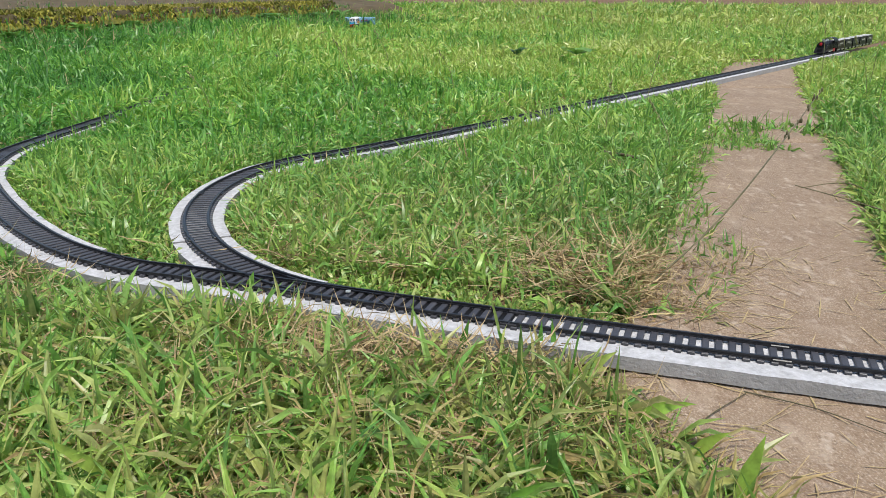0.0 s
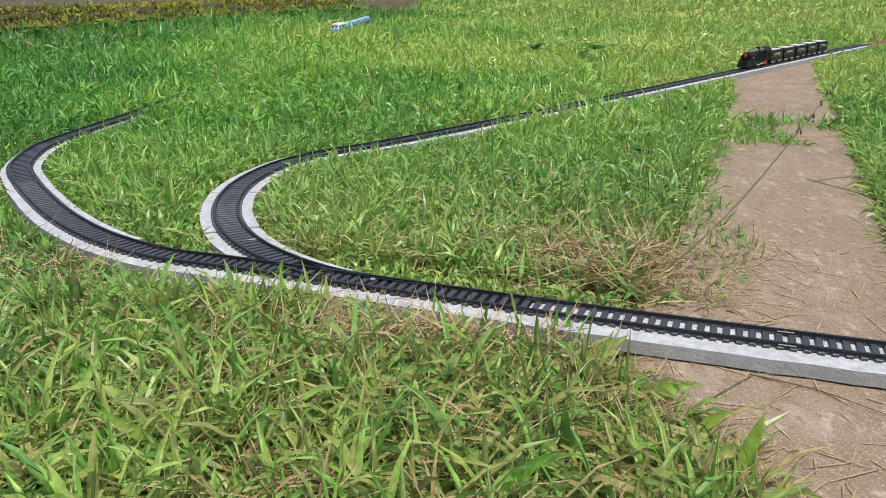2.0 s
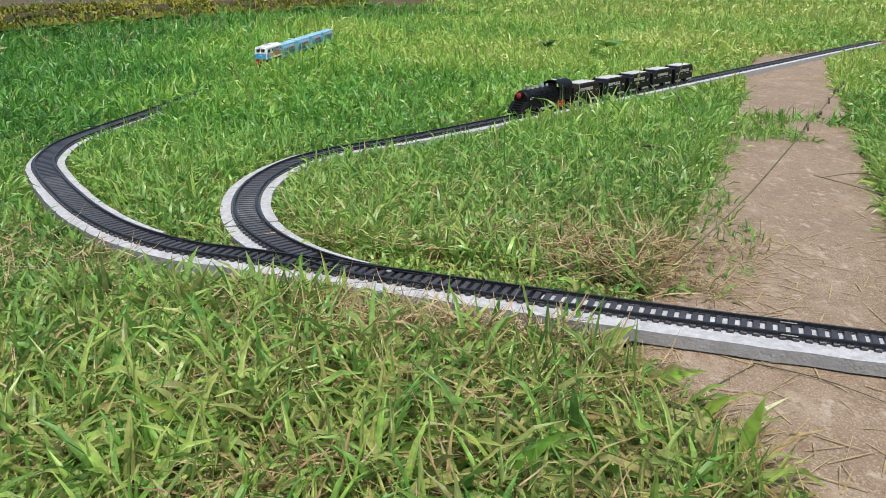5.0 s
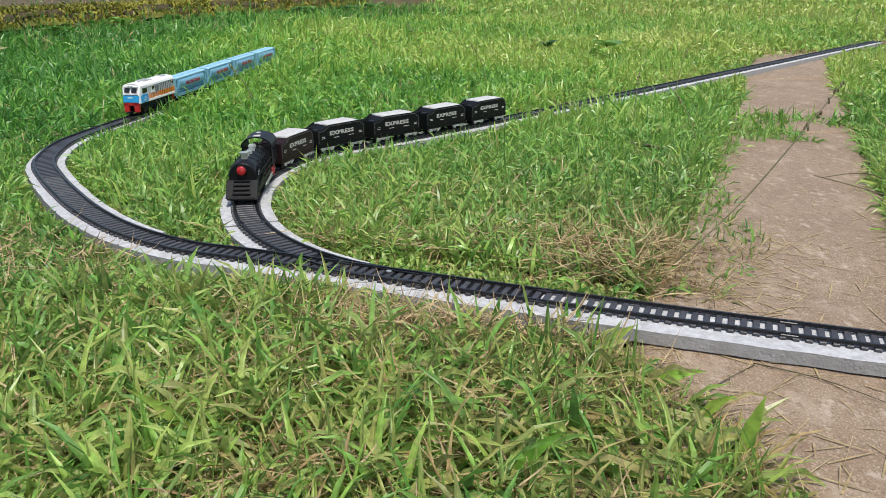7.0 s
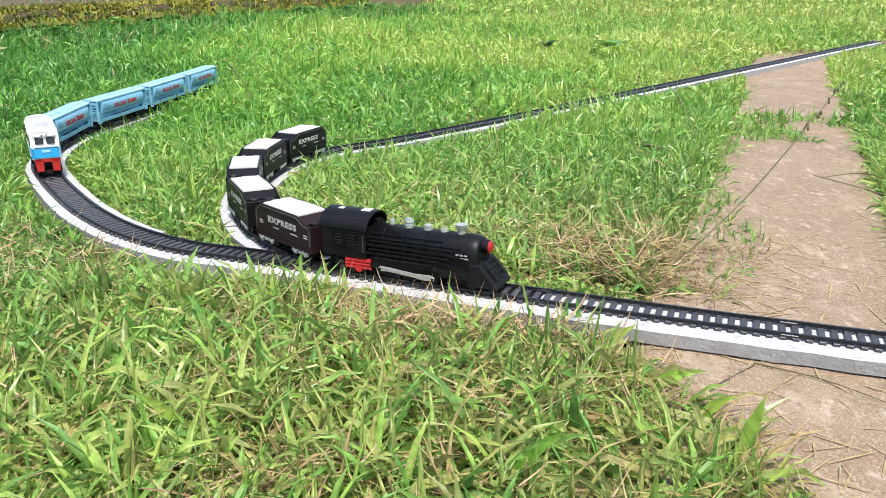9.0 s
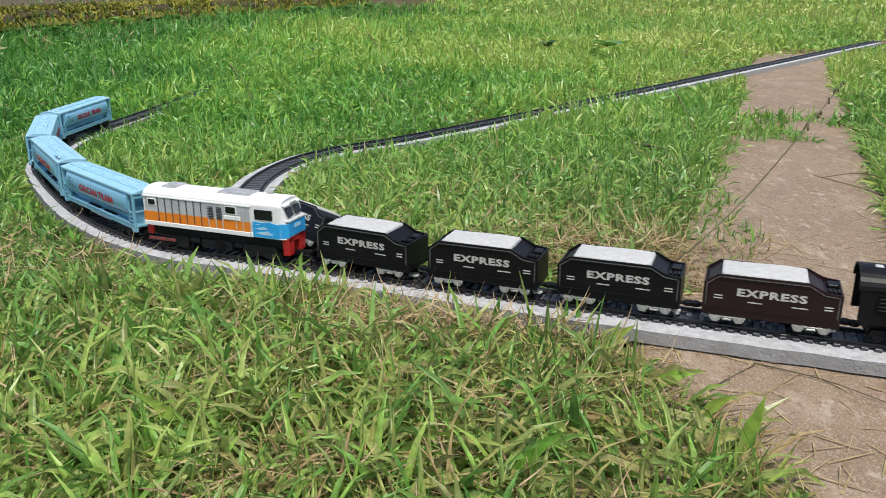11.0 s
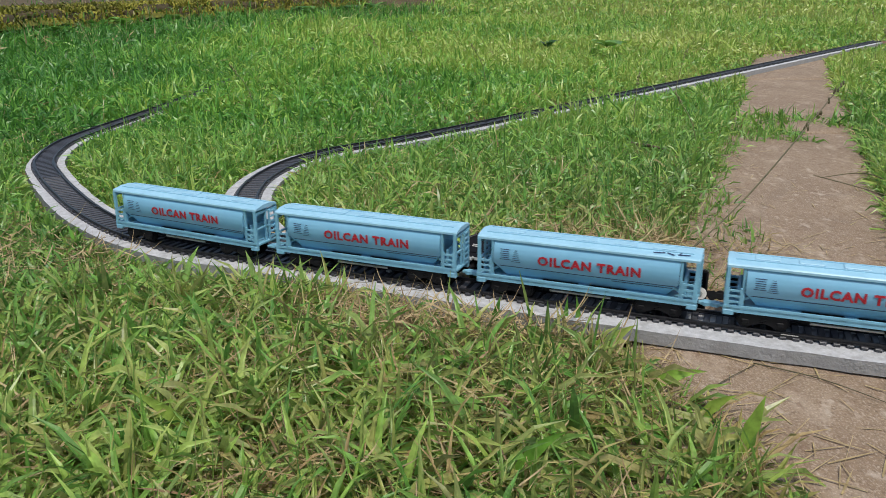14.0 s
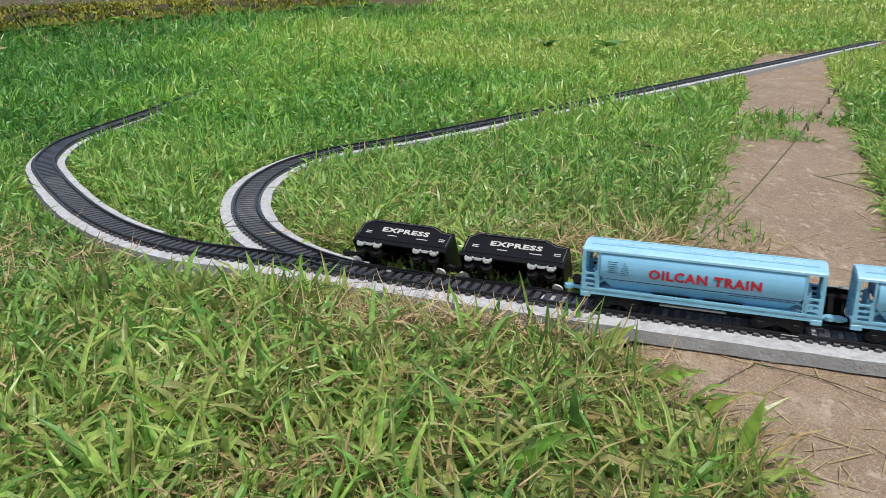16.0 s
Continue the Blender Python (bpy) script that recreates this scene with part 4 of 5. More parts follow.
def bogie(parent, x, reach=0.011, radius=0.0052, silver=None, height=0.008, half=0.0125):
    """A two-axle bogie: side frames, cross beam, and each wheel as a piece of its own."""
    bm = bmesh.new()
    for s in (1, -1):
        prism(bm, [(x - reach - 0.004, height - 0.001), (x - reach - 0.003, height + 0.002), (x + reach + 0.003, height + 0.002), (x + reach + 0.004, height - 0.001),
                   (x + reach + 0.002, 0.0022), (x + reach - 0.003, 0.0022), (x + 0.002, 0.0045), (x - 0.002, 0.0045), (x - reach + 0.003, 0.0022), (x - reach - 0.002, 0.0022)],
              s * half - 0.0008, s * half + 0.0008, "y")
        for dx in (-reach, reach):
            box(bm, x + dx - 0.0022, x + dx + 0.0022, s * half - 0.0016, s * half + 0.0016, 0.0035, 0.0068, 0.0005, 1)
        for k in range(3):
            box(bm, x - 0.0024, x + 0.0024, s * half - 0.0015, s * half + 0.0015, 0.0048 + 0.0012 * k, 0.0056 + 0.0012 * k)
    box(bm, x - 0.0018, x + 0.0018, -half, half, height - 0.002, height + 0.001)
    b = part("bogie", bm, M_MATT, parent)
    for dx in (-reach, reach):
        bm = cyl(bmesh.new(), (x + dx, 0, radius), 0.0012, 0.022, "y", 8)
        part("axle", bm, M_MATT, b)
        for s in (1, -1):
            bm = cyl(bmesh.new(), (x + dx, s * 0.0105, radius), radius, 0.0022, "y", 18)
            cyl(bm, (x + dx, s * 0.009, radius), radius * 1.13, 0.0009, "y", 18)
            part("wheel", bm, M_MATT, b)
            if silver:
                bm = bmesh.new()
                box(bm, x + dx - 0.0036, x + dx + 0.0036, s * 0.0166, s * 0.0176, 0.0080, 0.0098, 0.0003, 1)
                prism(bm, [(x + dx - 0.0030, 0.0080), (x + dx + 0.0030, 0.0080), (x + dx + 0.0016, 0.0056), (x + dx - 0.0016, 0.0056)], s * 0.0160, s * 0.0178, "y")
                part("axle_box", bm, silver, b, "silver-painted axle box")
    return b


def coupler(parent, x, way, mat, z=0.0075, pin=None):
    bm = box(bmesh.new(), min(x, x + way * 0.011), max(x, x + way * 0.011), -0.0022, 0.0022, z - 0.001, z + 0.001, 0.0004, 1)
    cyl(bm, (x + way * 0.011, 0, z), 0.0036, 0.0026, "z", 14)
    c = part("coupler", bm, mat, parent)
    if pin:
        bm = cyl(bmesh.new(), (x - way * 0.0030, 0, z - 0.0064), 0.0044, 0.0012, "z", 20)
        w = part("washer", bm, pin, c, "round white plastic washer")
        bm = cyl(bmesh.new(), (x - way * 0.0030, 0, z - 0.0072), 0.0016, 0.0012, "z", 8)
        part("screw", bm, M_SILVER, c, "small steel screw")
    return c


# -- tank wagon
TANK_PROFILE = [(0.0448, 0.0118), (0.0425, 0.0138), (0.0390, 0.0153), (0.0350, 0.0160), (0.0310, 0.0159), (0.0270, 0.0150), (0.0235, 0.0131), (0.0195, 0.0102), (0.0150, 0.0078)]


def tank_half(z):
    zs, ws = [p[0] for p in TANK_PROFILE][::-1], [p[1] for p in TANK_PROFILE][::-1]
    return float(np.interp(z, zs, ws))


def ladder(bm, x, y, z0, z1, w, rungs, axis):
    """Two stiles and rungs in a plane across x or y."""
    d = 0.0007
    for s in (-1, 1):
        if axis == "x":
            box(bm, x + s * w / 2 - d, x + s * w / 2 + d, y - d, y + d, z0, z1)
        else:
            box(bm, x - d, x + d, y + s * w / 2 - d, y + s * w / 2 + d, z0, z1)
    for k in range(rungs):
        z = z0 + (k + 0.5) * (z1 - z0) / rungs
        if axis == "x":
            box(bm, x - w / 2, x + w / 2, y - d * 0.9, y + d * 0.9, z - 0.0007, z + 0.0007)
        else:
            box(bm, x - d * 0.9, x + d * 0.9, y - w / 2, y + w / 2, z - 0.0007, z + 0.0007)


def tank_wagon():
    root = thing("tank_wagon", "light blue plastic toy tank wagon with red lettering", "toy wagon", "tank wagons")
    # rounded hull, its lower ends drawn in
    bm = bmesh.new()
    fine = [(z, tank_half(z)) for z in np.linspace(0.0150, 0.0448, 22)]
    rows = []
    for x, lift in ((-0.066, 0.0), (-0.0655, 0.0), (0.0655, 0.0), (0.066, 0.0)):
        ring = []
        for z, w in fine:
            pull = max(0.0, 0.026 - z) * 0.75
            ring.append(bm.verts.new((x - math.copysign(pull, x), -w, z)))
        for z, w in fine[::-1]:
            pull = max(0.0, 0.026 - z) * 0.75
            ring.append(bm.verts.new((x - math.copysign(pull, x), w, z)))
        rows.append(ring)
    for a, b in zip(rows, rows[1:]):
        for i in range(len(a)):
            bm.faces.new((a[i], a[(i + 1) % len(a)], b[(i + 1) % len(a)], b[i]))
    bm.faces.new(rows[0][::-1])
    bm.faces.new(rows[-1])
    hull = part("hull", bm, M_BLUE, root, smooth=True)
    hull.data.polygons[-1].use_smooth = hull.data.polygons[-2].use_smooth = False
    # roof: two slopes with a walkway and lips
    bm = prism(bmesh.new(), [(-0.0146, 0.0440), (-0.0146, 0.0456), (-0.0138, 0.0464), (-0.0045, 0.0480), (0.0045, 0.0480), (0.0138, 0.0464), (0.0146, 0.0456), (0.0146, 0.0440)], -0.079, 0.079, bevel=0.0006)
    roof = part("roof", bm, M_ROOF, root, "pale blue moulded roof")
    bm = bmesh.new()
    box(bm, -0.074, 0.074, -0.0072, -0.0062, 0.0472, 0.0484)
    box(bm, -0.074, 0.074, 0.0062, 0.0072, 0.0472, 0.0484)
    for k in range(5):
        box(bm, -0.062 + k * 0.027, -0.046 + k * 0.027, -0.0042, 0.0042, 0.0478, 0.0487, 0.0004, 1)
    part("walkway", bm, M_ROOF, roof)
    # sill with its lip and the four feet
    bm = bmesh.new()
    box(bm, -0.079, 0.079, -0.0150, 0.0150, 0.0128, 0.0148, 0.0004, 1)
    for s in (1, -1):
        box(bm, -0.079, 0.079, s * 0.0142 - 0.0008, s * 0.0142 + 0.0008, 0.0112, 0.0160)
        for x in (-0.0755, 0.0755):
            box(bm, x - 0.0035, x + 0.0035, s * 0.0135 - 0.0018, s * 0.0135 + 0.0018, 0.0088, 0.0128, 0.0005, 1)
    part("sill", bm, M_BLUE_SILL, root)
    for e in (1, -1):
        bm = bmesh.new()
        for s in (1, -1):
            box(bm, e * 0.0775 - 0.0012, e * 0.0775 + 0.0012, s * 0.0138 - 0.0010, s * 0.0138 + 0.0010, 0.014, 0.044)
            box(bm, e * 0.0672 - 0.0009, e * 0.0672 + 0.0009, s * 0.0132 - 0.0009, s * 0.0132 + 0.0009, 0.014, 0.044)
            # slanting brace from the sill up to the hull
            prism(bm, [(e * 0.0765, 0.0148), (e * 0.0745, 0.0148), (e * 0.0600, 0.0225), (e * 0.0615, 0.0240)], s * 0.0105 - 0.0008, s * 0.0105 + 0.0008, "y")
        box(bm, e * 0.0775 - 0.0008, e * 0.0775 + 0.0008, -0.0138, 0.0138, 0.0405, 0.0428)
        box(bm, e * 0.0775 - 0.0008, e * 0.0775 + 0.0008, -0.0138, 0.0138, 0.0268, 0.0282)
        box(bm, e * 0.0775 - 0.0008, e * 0.0775 + 0.0008, -0.0008, 0.0008, 0.014, 0.042)
        box(bm, e * 0.0700 - 0.001, e * 0.0700 + 0.001, -0.0100, 0.0100, 0.0148, 0.0300)
        frame_ = part("end_frame", bm, M_BLUE_SILL, root)
        for s in (1, -1):
            bm = bmesh.new()
            ladder(bm, e * 0.0725, s * 0.0142, 0.0125, 0.029, 0.0080, 4, "x")
            part("ladder", bm, M_BLUE_SILL, frame_)
        bm = bmesh.new()
        ladder(bm, e * 0.0785, 0.0078, 0.0150, 0.042, 0.0085, 6, "y")
        part("ladder", bm, M_BLUE_SILL, frame_)
        coupler(root, e * 0.079, e, M_BLUE_SILL, 0.0098)
    # black underframe, hoppers and bogies
    bm = bmesh.new()
    box(bm, -0.070, 0.070, -0.0045, 0.0045, 0.0085, 0.0128)
    for x in (-0.017, 0.017):
        prism(bm, [(-0.0115, 0.0150), (0.0115, 0.0150), (0.0065, 0.0052), (-0.0065, 0.0052)], x - 0.013, x + 0.013)
    part("underframe", bm, M_MATT, root)
    part("battery_plate", box(bmesh.new(), -0.024, 0.020, -0.0118, -0.0102, 0.0072, 0.0088, 0.0003, 1), M_SILVER, root, "bare silver strip under the sill")
    for x in (-0.053, 0.053):
        bogie(root, x)
    # lettering and printed marks on both sides
    for s in (-1, 1):
        bm = lettering("OILCAN TRAIN", 0.0098)
        w = max(v.co.x for v in bm.verts) - min(v.co.x for v in bm.verts)
        part("lettering", on_side(bm, s, tank_half, -0.0040 * s, 0.0318, 0.073 / w, 0.0007), M_LETTER, root, "red capital lettering")
        bm = bmesh.new()
        g = random.Random(3)
        for k in range(6):
            z = 0.0380 - k * 0.0016
            x0 = -0.0620 if s < 0 else 0.0525
            bmesh.ops.create_grid(bm, x_segments=3, y_segments=1, size=0.5, matrix=Matrix.Translation((x0 + 0.0048, 0, 0)) @ Matrix.Diagonal((0.0080 - 0.003 * g.random(), 0.0005, 1, 1)) @ Matrix.Translation((0, 0, 0)))
            for v in bm.verts:
                if abs(v.co.z) < 1e-9:
                    zz = z + v.co.y
                    v.co = (v.co.x, s * (tank_half(zz) + 0.0002), zz)
        part("printed_mark", bm, M_NAVY, root, "small navy printed bars")
        bm = bmesh.new()
        for k in range(7):
            z = 0.0375 - k * 0.0015
            wd = 0.002 if k == 0 else 0.0025 + 0.0007 * k
            x0 = -0.0490 if s < 0 else 0.0490
            n0 = len(bm.verts)
            vs = [bm.verts.new((x0 + a * wd / 2, s * (tank_half(z + b) + 0.0003), z + b)) for a, b in ((-1, 0), (1, 0), (1, 0.0004), (-1, 0.0004))]
            bm.faces.new(vs)
        part("printed_mark", bm, M_NAVY, root, "small navy printed bars")
        for z in (0.0235, 0.0216):
            bm = bmesh.new()
            x0, x1 = (-0.062, 0.064) if z > 0.022 else (0.020, 0.062)
            vs = [bm.verts.new((x, s * (tank_half(z + b) + 0.0002), z + b)) for x, b in ((x0, 0), (x1, 0), (x1, 0.0007), (x0, 0.0007))]
            bm.faces.new(vs)
            part("stripe", bm, M_NAVY, root, "thin navy stripe")
    for ob in [c for c in root.children] + [g for c in root.children for g in c.children]:
        for v in ob.data.vertices:
            v.co.x *= 1.018
            if v.co.z > 0.016:
                v.co.z = 0.016 + (v.co.z - 0.016) * 0.965
    return root


# -- tender
TENDER_SIDE = [(-0.0435, 0.0085), (-0.0435, 0.0315), (-0.0350, 0.0380), (0.0230, 0.0380), (0.0330, 0.0325), (0.0435, 0.0318), (0.0435, 0.0085)]


def tender():
    root = thing("tender_car", "black plastic toy tender with white lettering and a white load", "toy wagon", "express tenders")
    for s in (1, -1):
        bm = prism(bmesh.new(), TENDER_SIDE, s * 0.0158 - 0.0007, s * 0.0158 + 0.0007, "y", 0.0003)
        for z0, z1, x0, x1 in ((0.0135, 0.0143, -0.0425, 0.0425), (0.0346, 0.0352, -0.0335, 0.0220), (0.0085, 0.0094, -0.0425, 0.0425)):
            box(bm, x0, x1, s * 0.0166 - 0.0004, s * 0.0166 + 0.0004, z0, z1)
        part("side_panel", bm, M_BLACK, root)
        # raised bead running round the panel, its highlight put into the colour
        rim = [(-0.0415, 0.0150), (-0.0415, 0.0306), (-0.0342, 0.0362), (0.0225, 0.0362), (0.0325, 0.0308), (0.0415, 0.0300), (0.0415, 0.0150)]
        bm = bmesh.new()
        for p, q in zip(rim, rim[1:]):
            d = Vector((q[0] - p[0], q[1] - p[1])).normalized() * 0.00035
            prism(bm, [(p[0] - d.y, p[1] + d.x), (q[0] - d.y, q[1] + d.x), (q[0] + d.y, q[1] - d.x), (p[0] + d.y, p[1] - d.x)], s * 0.0164, s * 0.0170, "y")
        part("bead", bm, M_BEAD, root, "dark grey edge bead with its highlight put into the colour")
    part("end_panel", box(bmesh.new(), -0.0435, -0.0420, -0.0156, 0.0156, 0.0085, 0.0315, 0.0003, 1), M_BLACK, root)
    part("end_panel", box(bmesh.new(), 0.0420, 0.0435, -0.0156, 0.0156, 0.0085, 0.0318, 0.0003, 1), M_BLACK, root)
    part("deck", box(bmesh.new(), -0.0430, 0.0430, -0.0156, 0.0156, 0.0285, 0.0300), M_BLACK, root)
    part("slope_sheet", prism(bmesh.new(), [(-0.0425, 0.0300), (-0.0345, 0.0364), (-0.0335, 0.0364), (-0.0335, 0.0300)], -0.0150, 0.0150, "y"), M_BLACK, root)
    part("slope_sheet", prism(bmesh.new(), [(0.0225, 0.0300), (0.0225, 0.0366), (0.0325, 0.0312), (0.0325, 0.0300)], -0.0150, 0.0150, "y"), M_BLACK, root)
    bm = box(bmesh.new(), -0.0330, 0.0220, -0.0146, 0.0146, 0.0300, 0.0388, 0.0012, 2)
    bmesh.ops.subdivide_edges(bm, edges=list(bm.edges), cuts=4, use_grid_fill=True)
    for v in bm.verts:
        if v.co.z > 0.036:
            v.co.z += 0.0007 * noise.noise(v.co * 160)
    part("load", bm, M_FOAM, root, "white foam block filling the tender", True)
    bm = bmesh.new()
    for k in range(3):
        box(bm, 0.0345 + 0.0028 * k, 0.0362 + 0.0028 * k, -0.0115, -0.006, 0.0300, 0.0332, 0.0004, 1)
    box(bm, 0.0345, 0.0415, 0.002, 0.0110, 0.0300, 0.0326, 0.0006, 1)
    part("coal_hatch", bm, M_BLACK, root)
    for s in (-1, 1):
        bm = lettering("EXPRESS", 0.0072, 0.00012)
        w = max(v.co.x for v in bm.verts) - min(v.co.x for v in bm.verts)
        part("lettering", on_side(bm, s, lambda z: 0.0166, 0.0, 0.0262, 0.0440 / w), M_PRINT, root, "white capital lettering")
        for x, z, w in ((-0.0335, 0.0225, 0.0055), (-0.0335, 0.0205, 0.0055), (-0.010, 0.0196, 0.009), (0.018, 0.0196, 0.010), (0.0355, 0.0225, 0.0055), (0.0355, 0.0205, 0.0055)):
            part("printed_mark", box(bmesh.new(), -s * x - w / 2, -s * x + w / 2, s * 0.0165, s * 0.0167, z, z + 0.0008) if s > 0 else
                 box(bmesh.new(), x - w / 2, x + w / 2, -0.0167, -0.0165, z, z + 0.0008), M_PRINT, root, "small white printed bar")
    for x in (-0.0265, 0.0265):
        b = bogie(root, x, 0.0075, 0.0040, None, 0.0072, 0.0098)
        # ornate silver side frames: two axle boxes with springs, joined by a bar
        for s in (1, -1):
            bm = box(bmesh.new(), x - 0.0120, x + 0.0120, s * 0.0163 - 0.0006, s * 0.0163 + 0.0006, 0.0068, 0.0082, 0.0003, 1)
            for dx in (-0.0078, 0.0078):
                prism(bm, [(x + dx - 0.0040, 0.0076), (x + dx + 0.0040, 0.0076), (x + dx + 0.0030, 0.0048), (x + dx + 0.0014, 0.0036), (x + dx - 0.0014, 0.0036), (x + dx - 0.0030, 0.0048)], s * 0.0154, s * 0.0168, "y")
                cyl(bm, (x + dx, s * 0.0170, 0.0058), 0.0014, 0.0012, "y", 12)
                for e in (-0.0030, 0.0030):
                    box(bm, x + dx + e - 0.0006, x + dx + e + 0.0006, s * 0.0158, s * 0.0174, 0.0060, 0.0086)
            box(bm, x - 0.0030, x + 0.0030, s * 0.0158, s * 0.0170, 0.0052, 0.0066, 0.0003, 1)
            part("side_frame", bm, M_SILVER, b, "silver-painted bogie side frame")
    for e in (1, -1):
        coupler(root, e * 0.0425, e, M_MATT, 0.0080, M_WHEEL)
    # ribs and posts seen in the hollow underside
    bm = bmesh.new()
    for x in (-0.010, 0.012):
        box(bm, x - 0.0006, x + 0.0006, -0.0150, 0.0150, 0.0268, 0.0285)
    for x in (-0.0265, 0.0265):
        cyl(bm, (x, 0, 0.0185), 0.0028, 0.020, "z", 12)
    part("inner_rib", bm, M_MATT, root)
    return root


# -- steam locomotive
def steam_locomotive():
    root = thing("steam_locomotive", "black toy steam locomotive with silver domes and red lamp", "toy locomotive")
    R, CZ = 0.0146, 0.0262
    # boiler casing: half round above, straight skirts below, the front leaning back
    bm = bmesh.new()
    def ring(x, drop=0.0, low=0.0085, k=1.0):
        pts = []
        for i in range(13):
            a = math.pi * i / 12
            pts.append(bm.verts.new((x, -R * k * math.cos(a), CZ + (R * k) * math.sin(a) - drop)))
        pts.append(bm.verts.new((x, R * k + 0.0006, low + 0.010)))
        pts.append(bm.verts.new((x, R * k + 0.0022, low)))
        pts.append(bm.verts.new((x, -R * k - 0.0022, low)))
        pts.append(bm.verts.new((x, -R * k - 0.0006, low + 0.010)))
        return pts
    rows = [ring(-0.038), ring(0.048), ring(0.0535, 0.0006, 0.0085), ring(0.0555, 0.0016, 0.0065, 0.96)]
    for a, b in zip(rows, rows[1:]):
        for i in range(len(a)):
            bm.faces.new((a[i], a[(i + 1) % len(a)], b[(i + 1) % len(a)], b[i]))
    bm.faces.new(rows[0][::-1])
    bm.faces.new(rows[-1])
    part("boiler", bm, M_BLACK, root, smooth=False).data.polygons.foreach_set("use_smooth", [True] * (17 * 3) + [False] * 2)
    # boiler bands and running boards, pipes
    bm = bmesh.new()
    for x in (-0.025, -0.008, 0.010, 0.028, 0.045):
        for i in range(12):
            a0, a1 = math.pi * i / 12, math.pi * (i + 1) / 12
            q = [(-(R + o) * math.cos(a), CZ + (R + o) * math.sin(a)) for o, a in ((0.0003, a0), (0.0003, a1), (-0.0005, a1), (-0.0005, a0))]
            prism(bm, q, x - 0.0006, x + 0.0006)
    part("boiler_band", bm, M_BLACK, root)
    for s in (1, -1):
        bm = bmesh.new()
        prism(bm, [(-0.040, 0.0262), (-0.040, 0.0276), (0.030, 0.0276), (0.050, 0.0250), (0.050, 0.0238), (0.030, 0.0262)], s * 0.0145, s * 0.0170, "y")
        prism(bm, [(-0.040, 0.0196), (-0.040, 0.0208), (0.025, 0.0208), (0.050, 0.0150), (0.050, 0.0138), (0.025, 0.0196)], s * 0.0145, s * 0.0176, "y")
        cyl(bm, (0.002, s * 0.0142, 0.0325), 0.0006, 0.080, "x", 8)
        cyl(bm, (-0.004, s * 0.0120, 0.0358), 0.0005, 0.060, "x", 8)
        part("running_board", bm, M_BLACK, root)
        # number plate with its unread marks
        part("number_plate", box(bmesh.new(), 0.0378, 0.0500, s * 0.0152 - 0.0006, s * 0.0152 + 0.0006, 0.0238, 0.0300, 0.0003, 1), M_BLACK, root)
        bm = bmesh.new()
        for k in range(3):
            box(bm, 0.0388 + 0.0036 * k, 0.0410 + 0.0036 * k, s * 0.0158, s * 0.0160, 0.0276, 0.0288)
        box(bm, 0.0385, 0.0490, s * 0.0158, s * 0.0160, 0.0250, 0.0260)
        part("printed_mark", bm, M_GREY, root, "small grey printed bars")
        # connecting rod, silver, and the red ash box beneath the cab
        bm = prism(bmesh.new(), [(-0.0250, 0.0070), (-0.0262, 0.0090), (-0.0250, 0.0112), (-0.0180, 0.0108), (0.006, 0.0088), (0.018, 0.0094), (0.0225, 0.0078), (0.0215, 0.0050), (0.012, 0.0046), (0.004, 0.0060), (-0.0180, 0.0080)], s * 0.0178, s * 0.0190, "y", 0.0003)
        part("connecting_rod", bm, M_SILVER, root, "silver-painted connecting rod")
        for x in (-0.0245, 0.0205):
            part("rod_pin", cyl(bmesh.new(), (x, s * 0.0192, 0.0088 if x < 0 else 0.0064), 0.0011, 0.0012, "y", 10), M_MATT, root)
        bm = bmesh.new()
        box(bm, -0.0580, -0.0340, s * 0.0145, s * 0.0164, 0.0050, 0.0145, 0.0006, 1)
        for k in range(3):
            box(bm, -0.0575, -0.0345, s * 0.0162, s * 0.0172, 0.0060 + 0.0028 * k, 0.0074 + 0.0028 * k, 0.0003, 1)
        cyl(bm, (-0.045, s * 0.0160, 0.0060), 0.0032, 0.0026, "y", 14)
        part("ash_box", bm, M_RED, root, "red plastic box beneath the cab")
        # driving wheels
        for x in (-0.020, -0.002, 0.016):
            bm = cyl(bmesh.new(), (x, s * 0.0110, 0.0072), 0.0072, 0.0024, "y", 22)
            for k in range(6):
                a = k * math.pi / 3
                cyl(bm, (x + 0.0046 * math.cos(a), s * 0.0124, 0.0072 + 0.0046 * math.sin(a)), 0.0011, 0.0010, "y", 6)
            part("driving_wheel", bm, M_MATT, root)
    # cab with an arched, overhanging roof, louvred windows, and a pale patch on top
    bm = bmesh.new()
    for s in (1, -1):
        box(bm, -0.078, -0.038, s * 0.0165 - 0.0009, s * 0.0165 + 0.0009, 0.0145, 0.0390, 0.0003, 1)
    box(bm, -0.0395, -0.0380, -0.0165, 0.0165, 0.0145, 0.0390)
    box(bm, -0.0715, -0.0700, -0.0165, 0.0165, 0.0105, 0.0330)
    cab = part("cab", bm, M_BLACK, root)
    arch = [(-0.0182 * math.cos(math.pi * i / 14), 0.0384 + 0.0120 * math.sin(math.pi * i / 14)) for i in range(15)]
    inner = [(y * 0.93, z - 0.0011) for y, z in arch[::-1]]
    bm = prism(bmesh.new(), arch + inner, -0.0795, -0.0365)
    part("cab_roof", bm, M_BLACK, cab)
    bm = box(bmesh.new(), -0.0490, -0.0410, -0.004, 0.004, 0.0498, 0.0508, 0.0004, 1)
    part("roof_patch", bm, M_FOAM, cab, "small white foam patch on the roof")
    part("roof_patch", box(bmesh.new(), -0.0700, -0.0650, -0.004, 0.001, 0.0498, 0.0506, 0.0004, 1), M_FOAM, cab, "small white foam patch on the roof")
